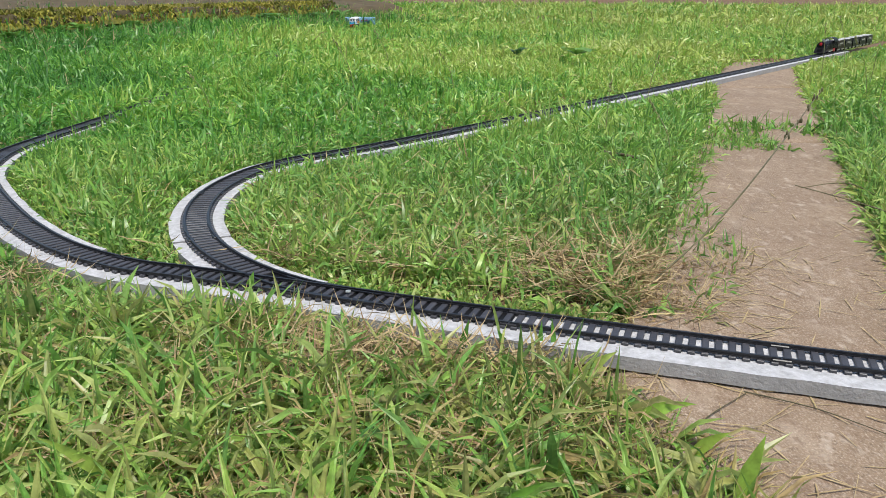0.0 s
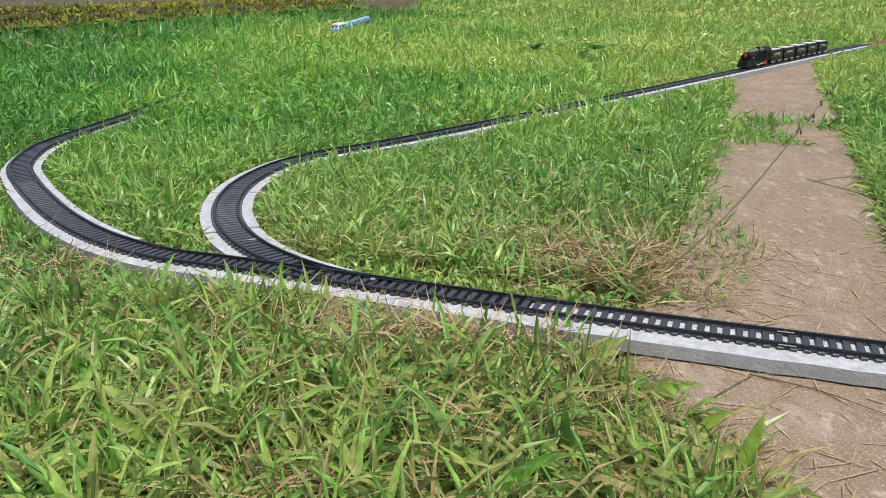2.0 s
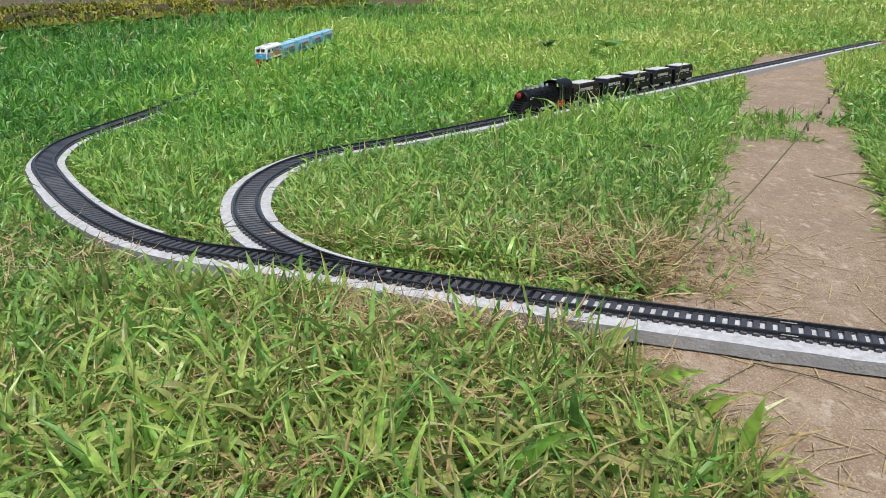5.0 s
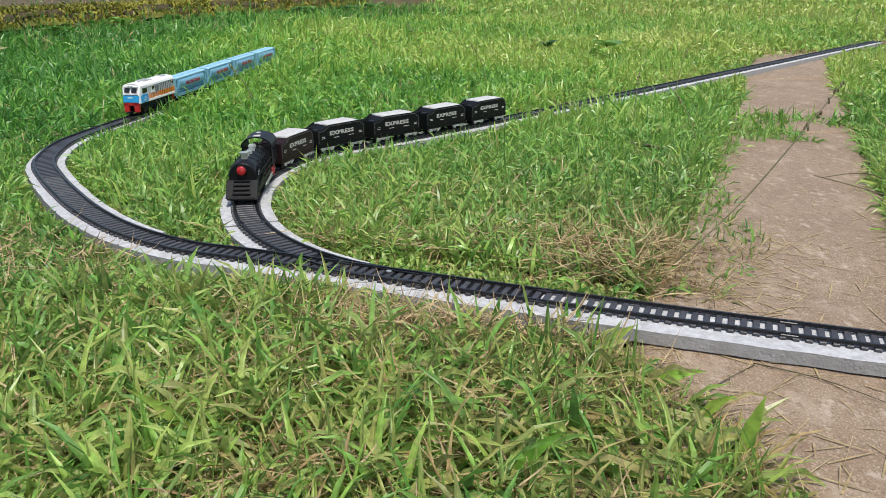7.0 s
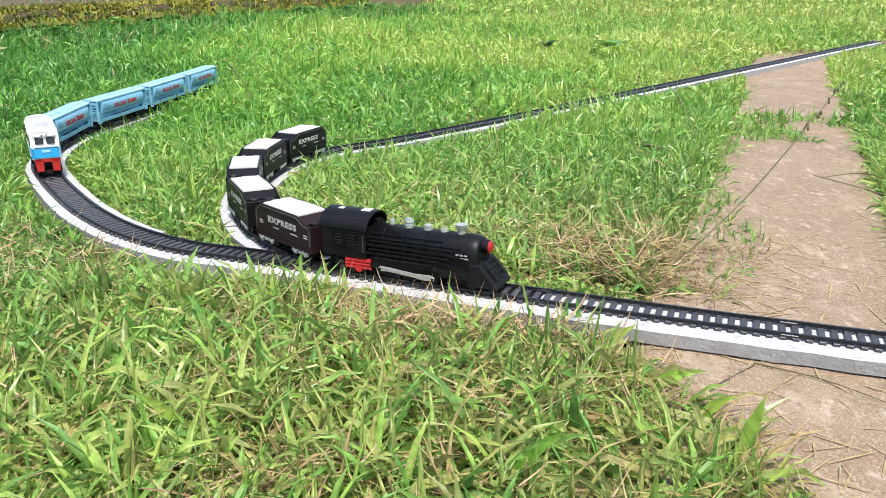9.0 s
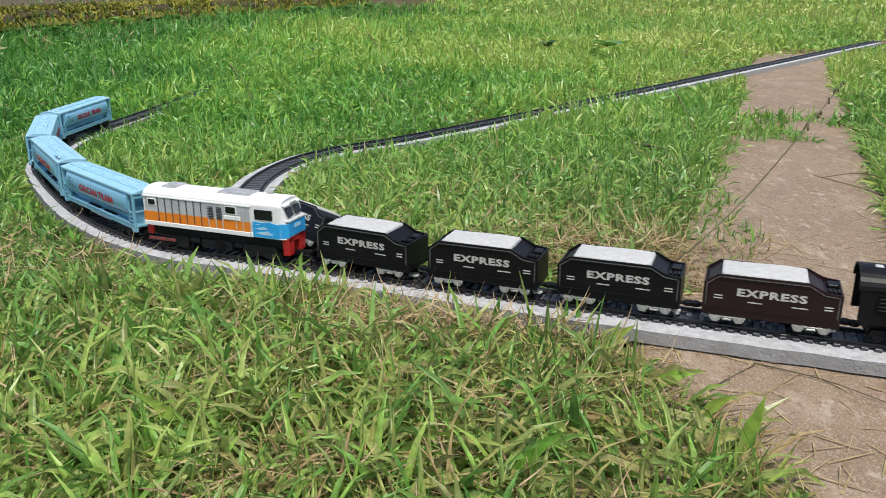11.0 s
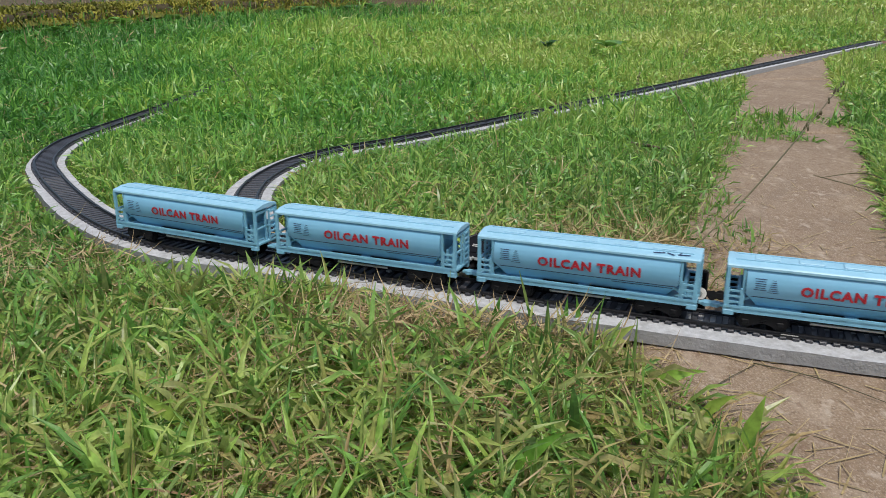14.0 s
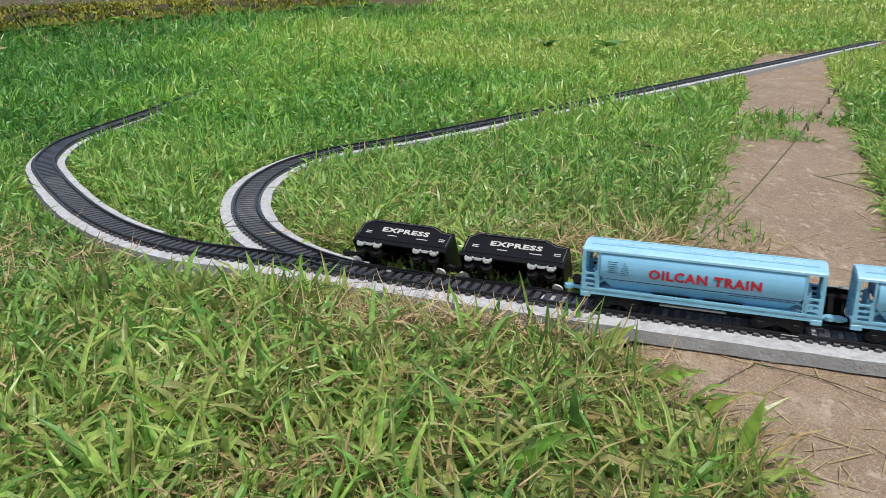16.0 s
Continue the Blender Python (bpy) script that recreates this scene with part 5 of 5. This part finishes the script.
    for s in (1, -1):
        for x in (-0.063, -0.051):
            bm = bmesh.new()
            for k in range(4):
                box(bm, x - 0.004, x + 0.004, s * 0.0171, s * 0.0181, 0.0245 + 0.0026 * k, 0.0258 + 0.0026 * k, 0.0003, 1)
            part("louvre", bm, M_MATT, cab)
        # raised window surrounds, rivet strips and a grab rail on the cab side
        for x in (-0.063, -0.051):
            bm = bmesh.new()
            for a, b, c, d in ((x - 0.0050, x + 0.0050, 0.0352, 0.0358), (x - 0.0050, x + 0.0050, 0.0232, 0.0238), (x - 0.0052, x - 0.0046, 0.0232, 0.0358), (x + 0.0046, x + 0.0052, 0.0232, 0.0358)):
                box(bm, a, b, min(s * 0.0172, s * 0.0184), max(s * 0.0172, s * 0.0184), c, d)
            part("window_frame", bm, M_BLACK, cab)
        bm = bmesh.new()
        for k in range(9):
            cyl(bm, (-0.0705 + 0.0038 * k, s * 0.0176, 0.0205), 0.0005, 0.0008, "y", 6)
            cyl(bm, (-0.0705 + 0.0038 * k, s * 0.0176, 0.0165), 0.0005, 0.0008, "y", 6)
        part("rivet_strip", bm, M_BLACK, cab)
        part("grab_rail", cyl(bmesh.new(), (-0.0400, s * 0.0182, 0.0270), 0.0005, 0.014, "z", 8), M_SLEEPER, cab, "thin dark grab rail")
        # feed pipes, sand pipes and their clips along the boiler side
        bm = bmesh.new()
        for z, y, x0, x1, r_ in ((0.0302, 0.0150, -0.036, 0.044, 0.0007), (0.0232, 0.0156, -0.036, 0.034, 0.0009), (0.0170, 0.0168, -0.030, 0.020, 0.0007)):
            cyl(bm, ((x0 + x1) / 2, s * y, z), r_, x1 - x0, "x", 8)
            for k in range(6):
                x = x0 + (x1 - x0) * (k + 0.5) / 6
                box(bm, x - 0.0008, x + 0.0008, min(s * (y - 0.001), s * (y + 0.0010)), max(s * (y - 0.001), s * (y + 0.0010)), z - 0.0011, z + 0.0011)
        for x in (-0.018, -0.003, 0.012):
            cyl(bm, (x, s * 0.0152, 0.0262), 0.0006, 0.020, "z", 8)
        part("pipework", bm, M_BLACK, root, "black moulded pipes along the boiler")
    # domes, whistle and chimney
    top = CZ + R
    shapes = (("dome", -0.0265, ((0.0022, 0.0, 0.002), (0.0026, 0.002, 0.0022), (0.0022, 0.0042, 0.0012))),
              ("stacked_dome", -0.0115, ((0.0040, 0.0, 0.0016), (0.0030, 0.0014, 0.0012), (0.0040, 0.0026, 0.0016), (0.0030, 0.0042, 0.0012), (0.0040, 0.0054, 0.0014), (0.0030, 0.0068, 0.0010))),
              ("dome", 0.0050, ((0.0038, 0.0, 0.0016), (0.0028, 0.0016, 0.0014), (0.0034, 0.0030, 0.0016))),
              ("whistle", 0.0190, ((0.0032, 0.0, 0.0014), (0.0024, 0.0014, 0.0014), (0.0010, 0.0028, 0.0018))),
              ("chimney", 0.0330, ((0.0032, 0.0, 0.0060), (0.0044, 0.0060, 0.0022))))
    for name, x, discs in shapes:
        bm = bmesh.new()
        for r, z, h in discs:
            cyl(bm, (x + 0.004, 0, top - 0.0012 + z + h / 2), r, h + 0.0002, "z", 18, r * (1.12 if name == "chimney" else 0.92))
        part(name, bm, M_SILVER, root, "shiny silver " + name.replace("_", " "))
    part("safety_valve", cyl(bmesh.new(), (-0.0345, 0, top + 0.001), 0.003, 0.005, "z", 14), M_BLACK, root)
    # front: smokebox face, lamp, grille and pilot
    bm = bmesh.new()
    prism(bm, [(0.050, 0.0045), (0.050, 0.0215), (0.0580, 0.0215), (0.0690, 0.0085), (0.0720, 0.0045)], -0.0166, 0.0166, "y", 0.0006)
    box(bm, 0.0640, 0.0730, -0.0150, 0.0150, 0.0030, 0.0060, 0.0006, 1)
    nose = part("pilot", bm, M_MATT, root)
    bm = bmesh.new()
    for k in range(4):
        t = k / 3
        x, z = 0.0592 + 0.0100 * t, 0.0208 - 0.0116 * t
        box(bm, x - 0.0002, x + 0.0016, -0.0085, 0.0085, z - 0.0004, z + 0.0010, 0.0003, 1)
    for s in (1, -1):
        prism(bm, [(0.0590, 0.0215), (0.0606, 0.0215), (0.0706, 0.0095), (0.0690, 0.0095)], s * 0.0092 - 0.0006, s * 0.0092 + 0.0006, "y")
    part("grille", bm, M_MATT, nose, "raised grille bars")
    bm = cyl(bmesh.new(), (0.0575, 0, 0.0325), 0.0056, 0.006, "x", 22)
    part("lamp_housing", bm, M_BLACK, root)
    bm = bmesh.new()
    bmesh.ops.create_uvsphere(bm, u_segments=16, v_segments=10, radius=0.0050, matrix=Matrix.Translation((0.0603, 0, 0.0325)) @ Matrix.Diagonal((0.6, 1, 1, 1)))
    lamp = part("lamp_lens", bm, M_LAMP, root, "red glowing lamp lens", True)
    bm = bmesh.new()
    bmesh.ops.create_uvsphere(bm, u_segments=10, v_segments=8, radius=0.0010, matrix=Matrix.Translation((0.0622, 0.0006, 0.0332)))
    part("bulb", bm, M_GLOW, lamp, "bright lit bulb", True)
    bogie(root, 0.044, 0.0075, 0.0042)
    bogie(root, -0.058, 0.0070, 0.0046)
    bm = box(bmesh.new(), -0.070, 0.055, -0.0095, 0.0095, 0.0060, 0.0120)
    part("underframe", bm, M_MATT, root)
    coupler(root, -0.0715, -1, M_MATT, 0.0085)
    return root


# -- diesel locomotive
def diesel_locomotive():
    root = thing("diesel_locomotive", "white toy diesel locomotive with orange band and blue-red front", "toy locomotive")
    W = 0.0158
    # body shell with rounded roof
    prof = [(-W, 0.0185), (-W, 0.0452)] + [(-W * math.cos(a), 0.0452 + 0.0066 * math.sin(a) ** 0.8) for a in np.linspace(0.15, math.pi - 0.15, 11)] + [(W, 0.0452), (W, 0.0185)]
    bm = prism(bmesh.new(), prof, -0.0722, 0.0560, bevel=0.0008)
    part("body", bm, M_WHITE, root)
    # driver's cab: a little wider, its front leaning back to the roof
    bm = bmesh.new()
    sec = []
    for x, k, top in ((0.0385, 1.02, 0.0), (0.0640, 1.02, 0.0), (0.0665, 1.0, -0.0006)):
        sec.append([bm.verts.new((x, y * k, z + (top if z > 0.046 else 0))) for y, z in prof])
    front = []
    for y, z in prof:
        x = 0.0722 if z < 0.034 else 0.0722 - (z - 0.034) * 0.42
        front.append(bm.verts.new((x, y * (0.86 if z < 0.04 else 0.84), z - (0.0012 if z > 0.046 else 0))))
    sec.append(front)
    for a, b in zip(sec, sec[1:]):
        for i in range(len(a)):
            bm.faces.new((a[i], a[(i + 1) % len(a)], b[(i + 1) % len(a)], b[i]))
    bm.faces.new(sec[0][::-1])
    bm.faces.new(sec[-1])
    cab = part("cab", bm, M_WHITE, root)
    # brow over the windscreen and the lip beneath it
    bm = prism(bmesh.new(), [(0.0655, 0.0472), (0.0690, 0.0474), (0.0695, 0.0462), (0.0655, 0.0460)], -0.0128, 0.0128, "y", 0.0004)
    prism(bm, [(0.0690, 0.0345), (0.0738, 0.0352), (0.0738, 0.0336), (0.0700, 0.0330)], -0.0130, 0.0130, "y", 0.0004)
    part("brow", bm, M_WHITE, cab)
    for s in (1, -1):
        # windscreen halves, in the leaning front
        bm = bmesh.new()
        box(bm, -0.0004, 0.0006, -0.0046, 0.0046, -0.0040, 0.0040, 0.0008, 1)
        ob = part("windscreen", bm, M_GLASS, cab, "dark windscreen pane")
        ob.matrix_basis = Matrix.Translation((0.0697, s * 0.0062, 0.0405)) @ Matrix.Rotation(radians(-22.8), 4, "Y")
        # long sides: grey panels with ribs, orange band, white sill
        y0, y1 = s * W, s * (W + 0.0004)
        part("panel", box(bmesh.new(), -0.0700, 0.0375, min(y0, y1), max(y0, y1), 0.0308, 0.0440), M_GREY, root, "pale grey side panel")
        y1 = s * (W + 0.0006)
        part("orange_band", box(bmesh.new(), -0.0718, 0.0380, min(y0, y1), max(y0, y1), 0.0222, 0.0308), M_ORANGE, root, "orange painted band")
        y2 = s * (W + 0.0010)
        for x in (-0.0560, -0.0485, -0.0410, -0.0335, -0.0260, -0.0185, -0.0110, -0.0035, 0.0040, 0.0105, 0.0310):
            part("rib", box(bmesh.new(), x - 0.0004, x + 0.0004, min(y0, y2), max(y0, y2), 0.0225, 0.0440), M_GREY if x > -0.01 else M_SLEEPER, root)
        part("sill", box(bmesh.new(), -0.0722, 0.0400, min(y0, s * (W + 0.0012)), max(y0, s * (W + 0.0012)), 0.0182, 0.0222, 0.0004, 1), M_WHITE, root)
        part("gutter", box(bmesh.new(), -0.0720, 0.0385, min(y0, s * (W + 0.0010)), max(y0, s * (W + 0.0010)), 0.0440, 0.0450), M_WHITE, root)
        for x in (-0.0015, 0.0075):
            bm = bmesh.new()
            for k in range(8):
                box(bm, x - 0.0028, x + 0.0028, min(y0, s * (W + 0.0011)), max(y0, s * (W + 0.0011)), 0.0305 + 0.0014 * k, 0.0312 + 0.0014 * k)
            part("louvre", bm, M_SLEEPER, root)
        for x0, x1, z0, z1 in ((-0.0662, -0.0588, 0.0372, 0.0418), (0.0140, 0.0240, 0.0368, 0.0425)):
            w = part("window", box(bmesh.new(), x0 - 0.0008, x1 + 0.0008, min(y0, s * (W + 0.0009)), max(y0, s * (W + 0.0009)), z0 - 0.0008, z1 + 0.0008, 0.0003, 1), M_WHITE, root)
            part("pane", box(bmesh.new(), x0, x1, min(y0, s * (W + 0.0013)), max(y0, s * (W + 0.0013)), z0, z1, 0.0003, 1), M_GLASS, w, "dark window pane")
        part("battery_box", box(bmesh.new(), 0.0120, 0.0280, min(y0, s * (W + 0.0012)), max(y0, s * (W + 0.0012)), 0.0312, 0.0348, 0.0003, 1), M_WHITE, root)
        part("roof_edge", box(bmesh.new(), 0.0240, 0.0245, min(y0, s * (W + 0.0012)), max(y0, s * (W + 0.0012)), 0.0240, 0.0350), M_GREY, root)
        # cab side: window, blue wedge with a pale swoosh
        c0, c1 = s * (W * 1.02), s * (W * 1.02 + 0.0005)
        part("cab_window", box(bmesh.new(), 0.0425, 0.0595, min(c0, c1), max(c0, c1), 0.0345, 0.0428, 0.0008, 2), M_GLASS, cab, "dark cab side window")
        bm = prism(bmesh.new(), [(0.0400, 0.0190), (0.0400, 0.0322), (0.0490, 0.0316), (0.0560, 0.0325), (0.0652, 0.0312), (0.0652, 0.0190)], min(c0, c1), max(c0, c1), "y")
        part("blue_panel", bm, M_CYAN, cab, "bright blue painted panel")
        d1 = s * (W * 1.02 + 0.0007)
        for pts in ([(0.0420, 0.0262), (0.0510, 0.0282), (0.0555, 0.0268), (0.0480, 0.0255)], [(0.0425, 0.0225), (0.0545, 0.0250), (0.0600, 0.0218), (0.0500, 0.0212)], [(0.0415, 0.0295), (0.0465, 0.0304), (0.0480, 0.0296)]):
            part("swoosh", prism(bmesh.new(), pts, min(c0, d1), max(c0, d1), "y"), M_ICE, cab, "pale blue printed swoosh")
    # front: blue band with a pale plate, red apron with a dark gap
    bm = bmesh.new()
    box(bm, 0.0716, 0.0730, -0.0136, 0.0136, 0.0205, 0.0322, 0.0005, 1)
    for s in (1, -1):
        vs = [(0.0652, s * 0.0163), (0.0724, s * 0.0134), (0.0720, s * 0.0128), (0.0648, s * 0.0157)]
        lo = [bm.verts.new((x, y, 0.0195)) for x, y in vs]
        hi = [bm.verts.new((x, y, 0.0318)) for x, y in vs]
        bm.faces.new(lo), bm.faces.new(hi)
        for i in range(4):
            bm.faces.new((lo[i], lo[(i + 1) % 4], hi[(i + 1) % 4], hi[i]))
    part("blue_front", bm, M_CYAN, cab, "bright blue front band")
    part("name_plate", box(bmesh.new(), 0.0728, 0.0734, -0.0045, 0.0045, 0.0272, 0.0302), M_ICE, cab, "pale plate on the blue front")
    bm = bmesh.new()
    for s in (1, -1):
        lo, hi = (0.0045, 0.0140) if s > 0 else (-0.0140, -0.0045)
        prism(bm, [(lo, 0.0200), (hi, 0.0200), (hi - (0.0012 if s > 0 else 0), 0.0040), (lo + (0.0012 if s < 0 else 0), 0.0040)], 0.0660, 0.0722, bevel=0.0006)
    box(bm, 0.0660, 0.0722, -0.0140, 0.0140, 0.0150, 0.0200, 0.0005, 1)
    part("apron", bm, M_RED, root, "red front apron with snow-plough wings")
    for s in (1, -1):
        part("headlight", cyl(bmesh.new(), (0.0700, s * 0.0025, 0.0474), 0.0014, 0.002, "x", 12), M_SILVER, cab)
    # roof grilles, fans, rear end
    for x0, x1, y in ((-0.0570, -0.0420, 0.0), (0.0010, 0.0330, 0.0)):
        bm = bmesh.new()
        for k in range(9 if x0 < 0 else 16):
            x = x0 + (x1 - x0) * (k + 0.5) / (9 if x0 < 0 else 16)
            box(bm, x - 0.0005, x + 0.0005, -0.0075, 0.0075, 0.0510, 0.0526)
        box(bm, x0, x1, -0.0080, 0.0080, 0.0505, 0.0520)
        part("roof_grille", bm, M_GREY, root, "grey roof grille")
    part("exhaust", box(bmesh.new(), -0.030, -0.022, -0.002, 0.002, 0.0510, 0.0528, 0.0004, 1), M_WHITE, root)
    part("horn", cyl(bmesh.new(), (0.046, 0.004, 0.0526), 0.0012, 0.006, "x", 10), M_SILVER, root)
    part("rear_panel", box(bmesh.new(), -0.0732, -0.0720, -0.0120, 0.0120, 0.0205, 0.0440, 0.0005, 1), M_BLACK, root)
    part("apron", box(bmesh.new(), -0.0722, -0.0660, -0.0138, 0.0138, 0.0090, 0.0175, 0.0006, 1), M_RED, root, "red rear apron")
    for ob in root.children:
        ob.matrix_basis = Matrix.Translation((0, 0, 0.0028)) @ ob.matrix_basis
    # underframe: fuel tank, frame, bogies, red-edged steps
    bm = bmesh.new()
    box(bm, -0.070, 0.066, -0.0120, 0.0120, 0.0120, 0.0214)
    box(bm, -0.016, 0.016, -0.0142, 0.0142, 0.0045, 0.0130, 0.0016, 2)
    for s in (1, -1):
        cyl(bm, (-0.022, s * 0.0110, 0.0105), 0.0032, 0.010, "x", 14)
        cyl(bm, (0.022, s * 0.0110, 0.0105), 0.0026, 0.008, "x", 14)
    part("underframe", bm, M_MATT, root)
    for x in (-0.044, 0.044):
        bogie(root, x, 0.0125, 0.0064, None, 0.0110, 0.0140)
    for s in (1, -1):
        part("step", box(bmesh.new(), -0.0700, -0.0420, min(s * 0.0148, s * 0.0160), max(s * 0.0148, s * 0.0160), 0.0072, 0.0100, 0.0004, 1), M_RUST, root, "worn dark red step board")
        bm = cyl(bmesh.new(), (0.004, s * 0.0150, 0.0085), 0.0048, 0.002, "y", 18)
        cyl(bm, (0.004, s * 0.0158, 0.0085), 0.0030, 0.002, "y", 18)
        part("brake_drum", bm, M_BLACK, root)
        for x in (0.0440,):
            part("handrail", cyl(bmesh.new(), (x - 0.0058, s * 0.0170, 0.0280), 0.0004, 0.013, "z", 6), M_GREY, root)
    coupler(root, 0.0722, 1, M_MATT, 0.0080)
    coupler(root, -0.0722, -1, M_MATT, 0.0080)
    return root


STEAM = steam_locomotive()
first = tender()
TENDERS = [first] + [copy_thing(first, Matrix.Identity(4)) for _ in range(4)]
for ob in TENDERS[0].children:
    if ob.name.split(".")[0] in ("side_panel", "end_panel", "deck", "slope_sheet"):
        ob.data = ob.data.copy()
        ob.data.materials[0] = M_MAROON
tagged(TENDERS[0], "dark maroon-black toy tender with white lettering and a white load")
DIESEL = diesel_locomotive()
first = tank_wagon()
TANKS = [first] + [copy_thing(first, Matrix.Identity(4)) for _ in range(3)]
# black scribbled marks on the roof of the second wagon
for x, y, w, turn in ((0.052, -0.0105, 0.008, 0.2), (0.060, -0.0110, 0.006, -0.5), (0.069, -0.0105, 0.008, 0.1), (0.066, -0.0095, 0.004, 1.2)):
    ob = part("scribble", box(bmesh.new(), -w / 2, w / 2, -0.0005, 0.0005, 0.0, 0.0002), M_NAVY, TANKS[1], "black scribbled roof mark")
    ob.matrix_basis = Matrix.Translation((x, y, 0.0464)) @ Matrix.Rotation(radians(9), 4, "X") @ Matrix.Rotation(turn, 4, "Z")
tagged(TANKS[1], "light blue toy tank wagon with black scribble on its roof")


build_ground()
build_pavement()
build_kerb()
build_boards()
build_track()
build_lawn()
build_plants()


# ---------------------------------------------------------------- how things move
STEAM_TIMES = [0.0, 0.5, 1.0, 1.5, 2.0, 2.5, 3.0, 3.5, 4.0, 4.2, 6.3, 6.5, 7.0, 7.5, 8.0, 8.5, 9.0, 9.2, 11.0, 11.3, 11.5, 11.7, 11.9, 12.05, 16.0]
STEAM_FRONT = [-2.93, -2.71, -2.49, -2.285, -2.09, -1.910, -1.735, -1.558, -1.402, -1.332, -0.545, -0.478, -0.333, -0.226, -0.128, -0.038, 0.046, 0.086, 0.439, 0.493, 0.522, 0.545, 0.555, 0.556, 0.556]
OIL_TIMES = [0.0, 0.5, 1.0, 1.5, 2.0, 2.5, 3.0, 3.5, 4.0, 4.2, 6.3, 6.5, 7.0, 7.5, 8.0, 8.5, 9.0, 9.2, 11.3, 11.5, 12.0, 12.5, 13.0, 13.5, 14.0, 14.5, 15.0, 15.5, 16.0]
OIL_FRONT = [-4.08, -3.84, -3.60, -3.34, -3.05, -2.82, -2.61, -2.42, -2.225, -2.15, -1.325, -1.245, -1.075, -0.960, -0.838, -0.722, -0.610, -0.558, -0.0664, -0.0225, 0.0873, 0.197, 0.3068, 0.4165, 0.5255, 0.6345, 0.7435, 0.852, 0.960]


def glide(t, times, values):
    """A smooth curve through the values."""
    t_, v_ = np.array(times), np.array(values)
    i = int(np.clip(np.searchsorted(t_, t) - 1, 0, len(t_) - 2))
    def slope(k):
        if k <= 0:
            return (v_[1] - v_[0]) / (t_[1] - t_[0])
        if k >= len(t_) - 1:
            return (v_[-1] - v_[-2]) / (t_[-1] - t_[-2])
        a, b = (v_[k] - v_[k - 1]) / (t_[k] - t_[k - 1]), (v_[k + 1] - v_[k]) / (t_[k + 1] - t_[k])
        return 0.0 if a * b <= 0 else 2 * a * b / (a + b)
    h = t_[i + 1] - t_[i]
    u = (t - t_[i]) / h
    return float((2 * u ** 3 - 3 * u ** 2 + 1) * v_[i] + (u ** 3 - 2 * u ** 2 + u) * h * slope(i)
                 + (3 * u ** 2 - 2 * u ** 3) * v_[i + 1] + (u ** 3 - u ** 2) * h * slope(i + 1))


def riding(line, s, base):
    """The pose of a car whose middle is at s, standing on its two bogies."""
    a, b = line.at(s - base), line.at(s + base)
    p, d = (a + b) / 2, b - a
    return Matrix.Translation((p[0], p[1], RAIL_TOP)) @ Matrix.Rotation(math.atan2(d[1], d[0]), 4, "Z")


def tipped(m, u, angle, shift, rise, yaw=0.0, back=0.0):
    """The pose m, tipped over to the car's left by a share u of the way."""
    e = u * u * (3 - 2 * u)
    return m @ Matrix.Translation((-back * e, shift * e, rise * math.sin(math.pi / 2 * e))) @ Matrix.Rotation(radians(yaw) * e, 4, "Z") @ Matrix.Rotation(radians(-angle) * e, 4, "X")


STEP = 0.1
CLOCK = [round(k * STEP, 3) for k in range(161)]
# tender, when it begins to tip, when it lies, how far it tips, where it comes to lie
TIPPING = {1: (11.9, 12.2, 8, 0.000, 0.000, 0), 2: (11.3, 12.05, 110, 0.026, 0.006, 0), 3: (11.3, 11.95, 106, 0.026, 0.006, 1),
           4: (11.0, 11.6, 64, 0.027, -0.006, -1), 5: (10.75, 11.3, 64, 0.027, -0.006, 1)}


def motions():
    walk(STEAM, [(t, riding(INNER, glide(t, STEAM_TIMES, STEAM_FRONT) - STEAM_LEN / 2, 0.045)) for t in CLOCK])
    for k, ob in enumerate(TENDERS):
        rows = []
        for t in CLOCK:
            s = glide(t, STEAM_TIMES, STEAM_FRONT) - STEAM_LEN - 0.014 - TENDER_LEN / 2 - k * TENDER_PITCH
            m = riding(INNER, s, 0.028)
            t0, t1, angle, shift, rise, yaw = TIPPING[k + 1]
            rows.append((t, tipped(m, min(1.0, max(0.0, (t - t0) / (t1 - t0))), angle, shift, rise, yaw, 0.006 if k > 2 else 0.0)))
        walk(ob, rows)
    walk(DIESEL, [(t, riding(OUTER, glide(t, OIL_TIMES, OIL_FRONT) - 0.0035 - DIESEL_LEN / 2, 0.045)) for t in CLOCK])
    for k, ob in enumerate(TANKS):
        walk(ob, [(t, riding(OUTER, glide(t, OIL_TIMES, OIL_FRONT) - DIESEL_LEN - 0.0155 - TANK_LEN / 2 - k * TANK_PITCH, 0.055)) for t in CLOCK])


motions()
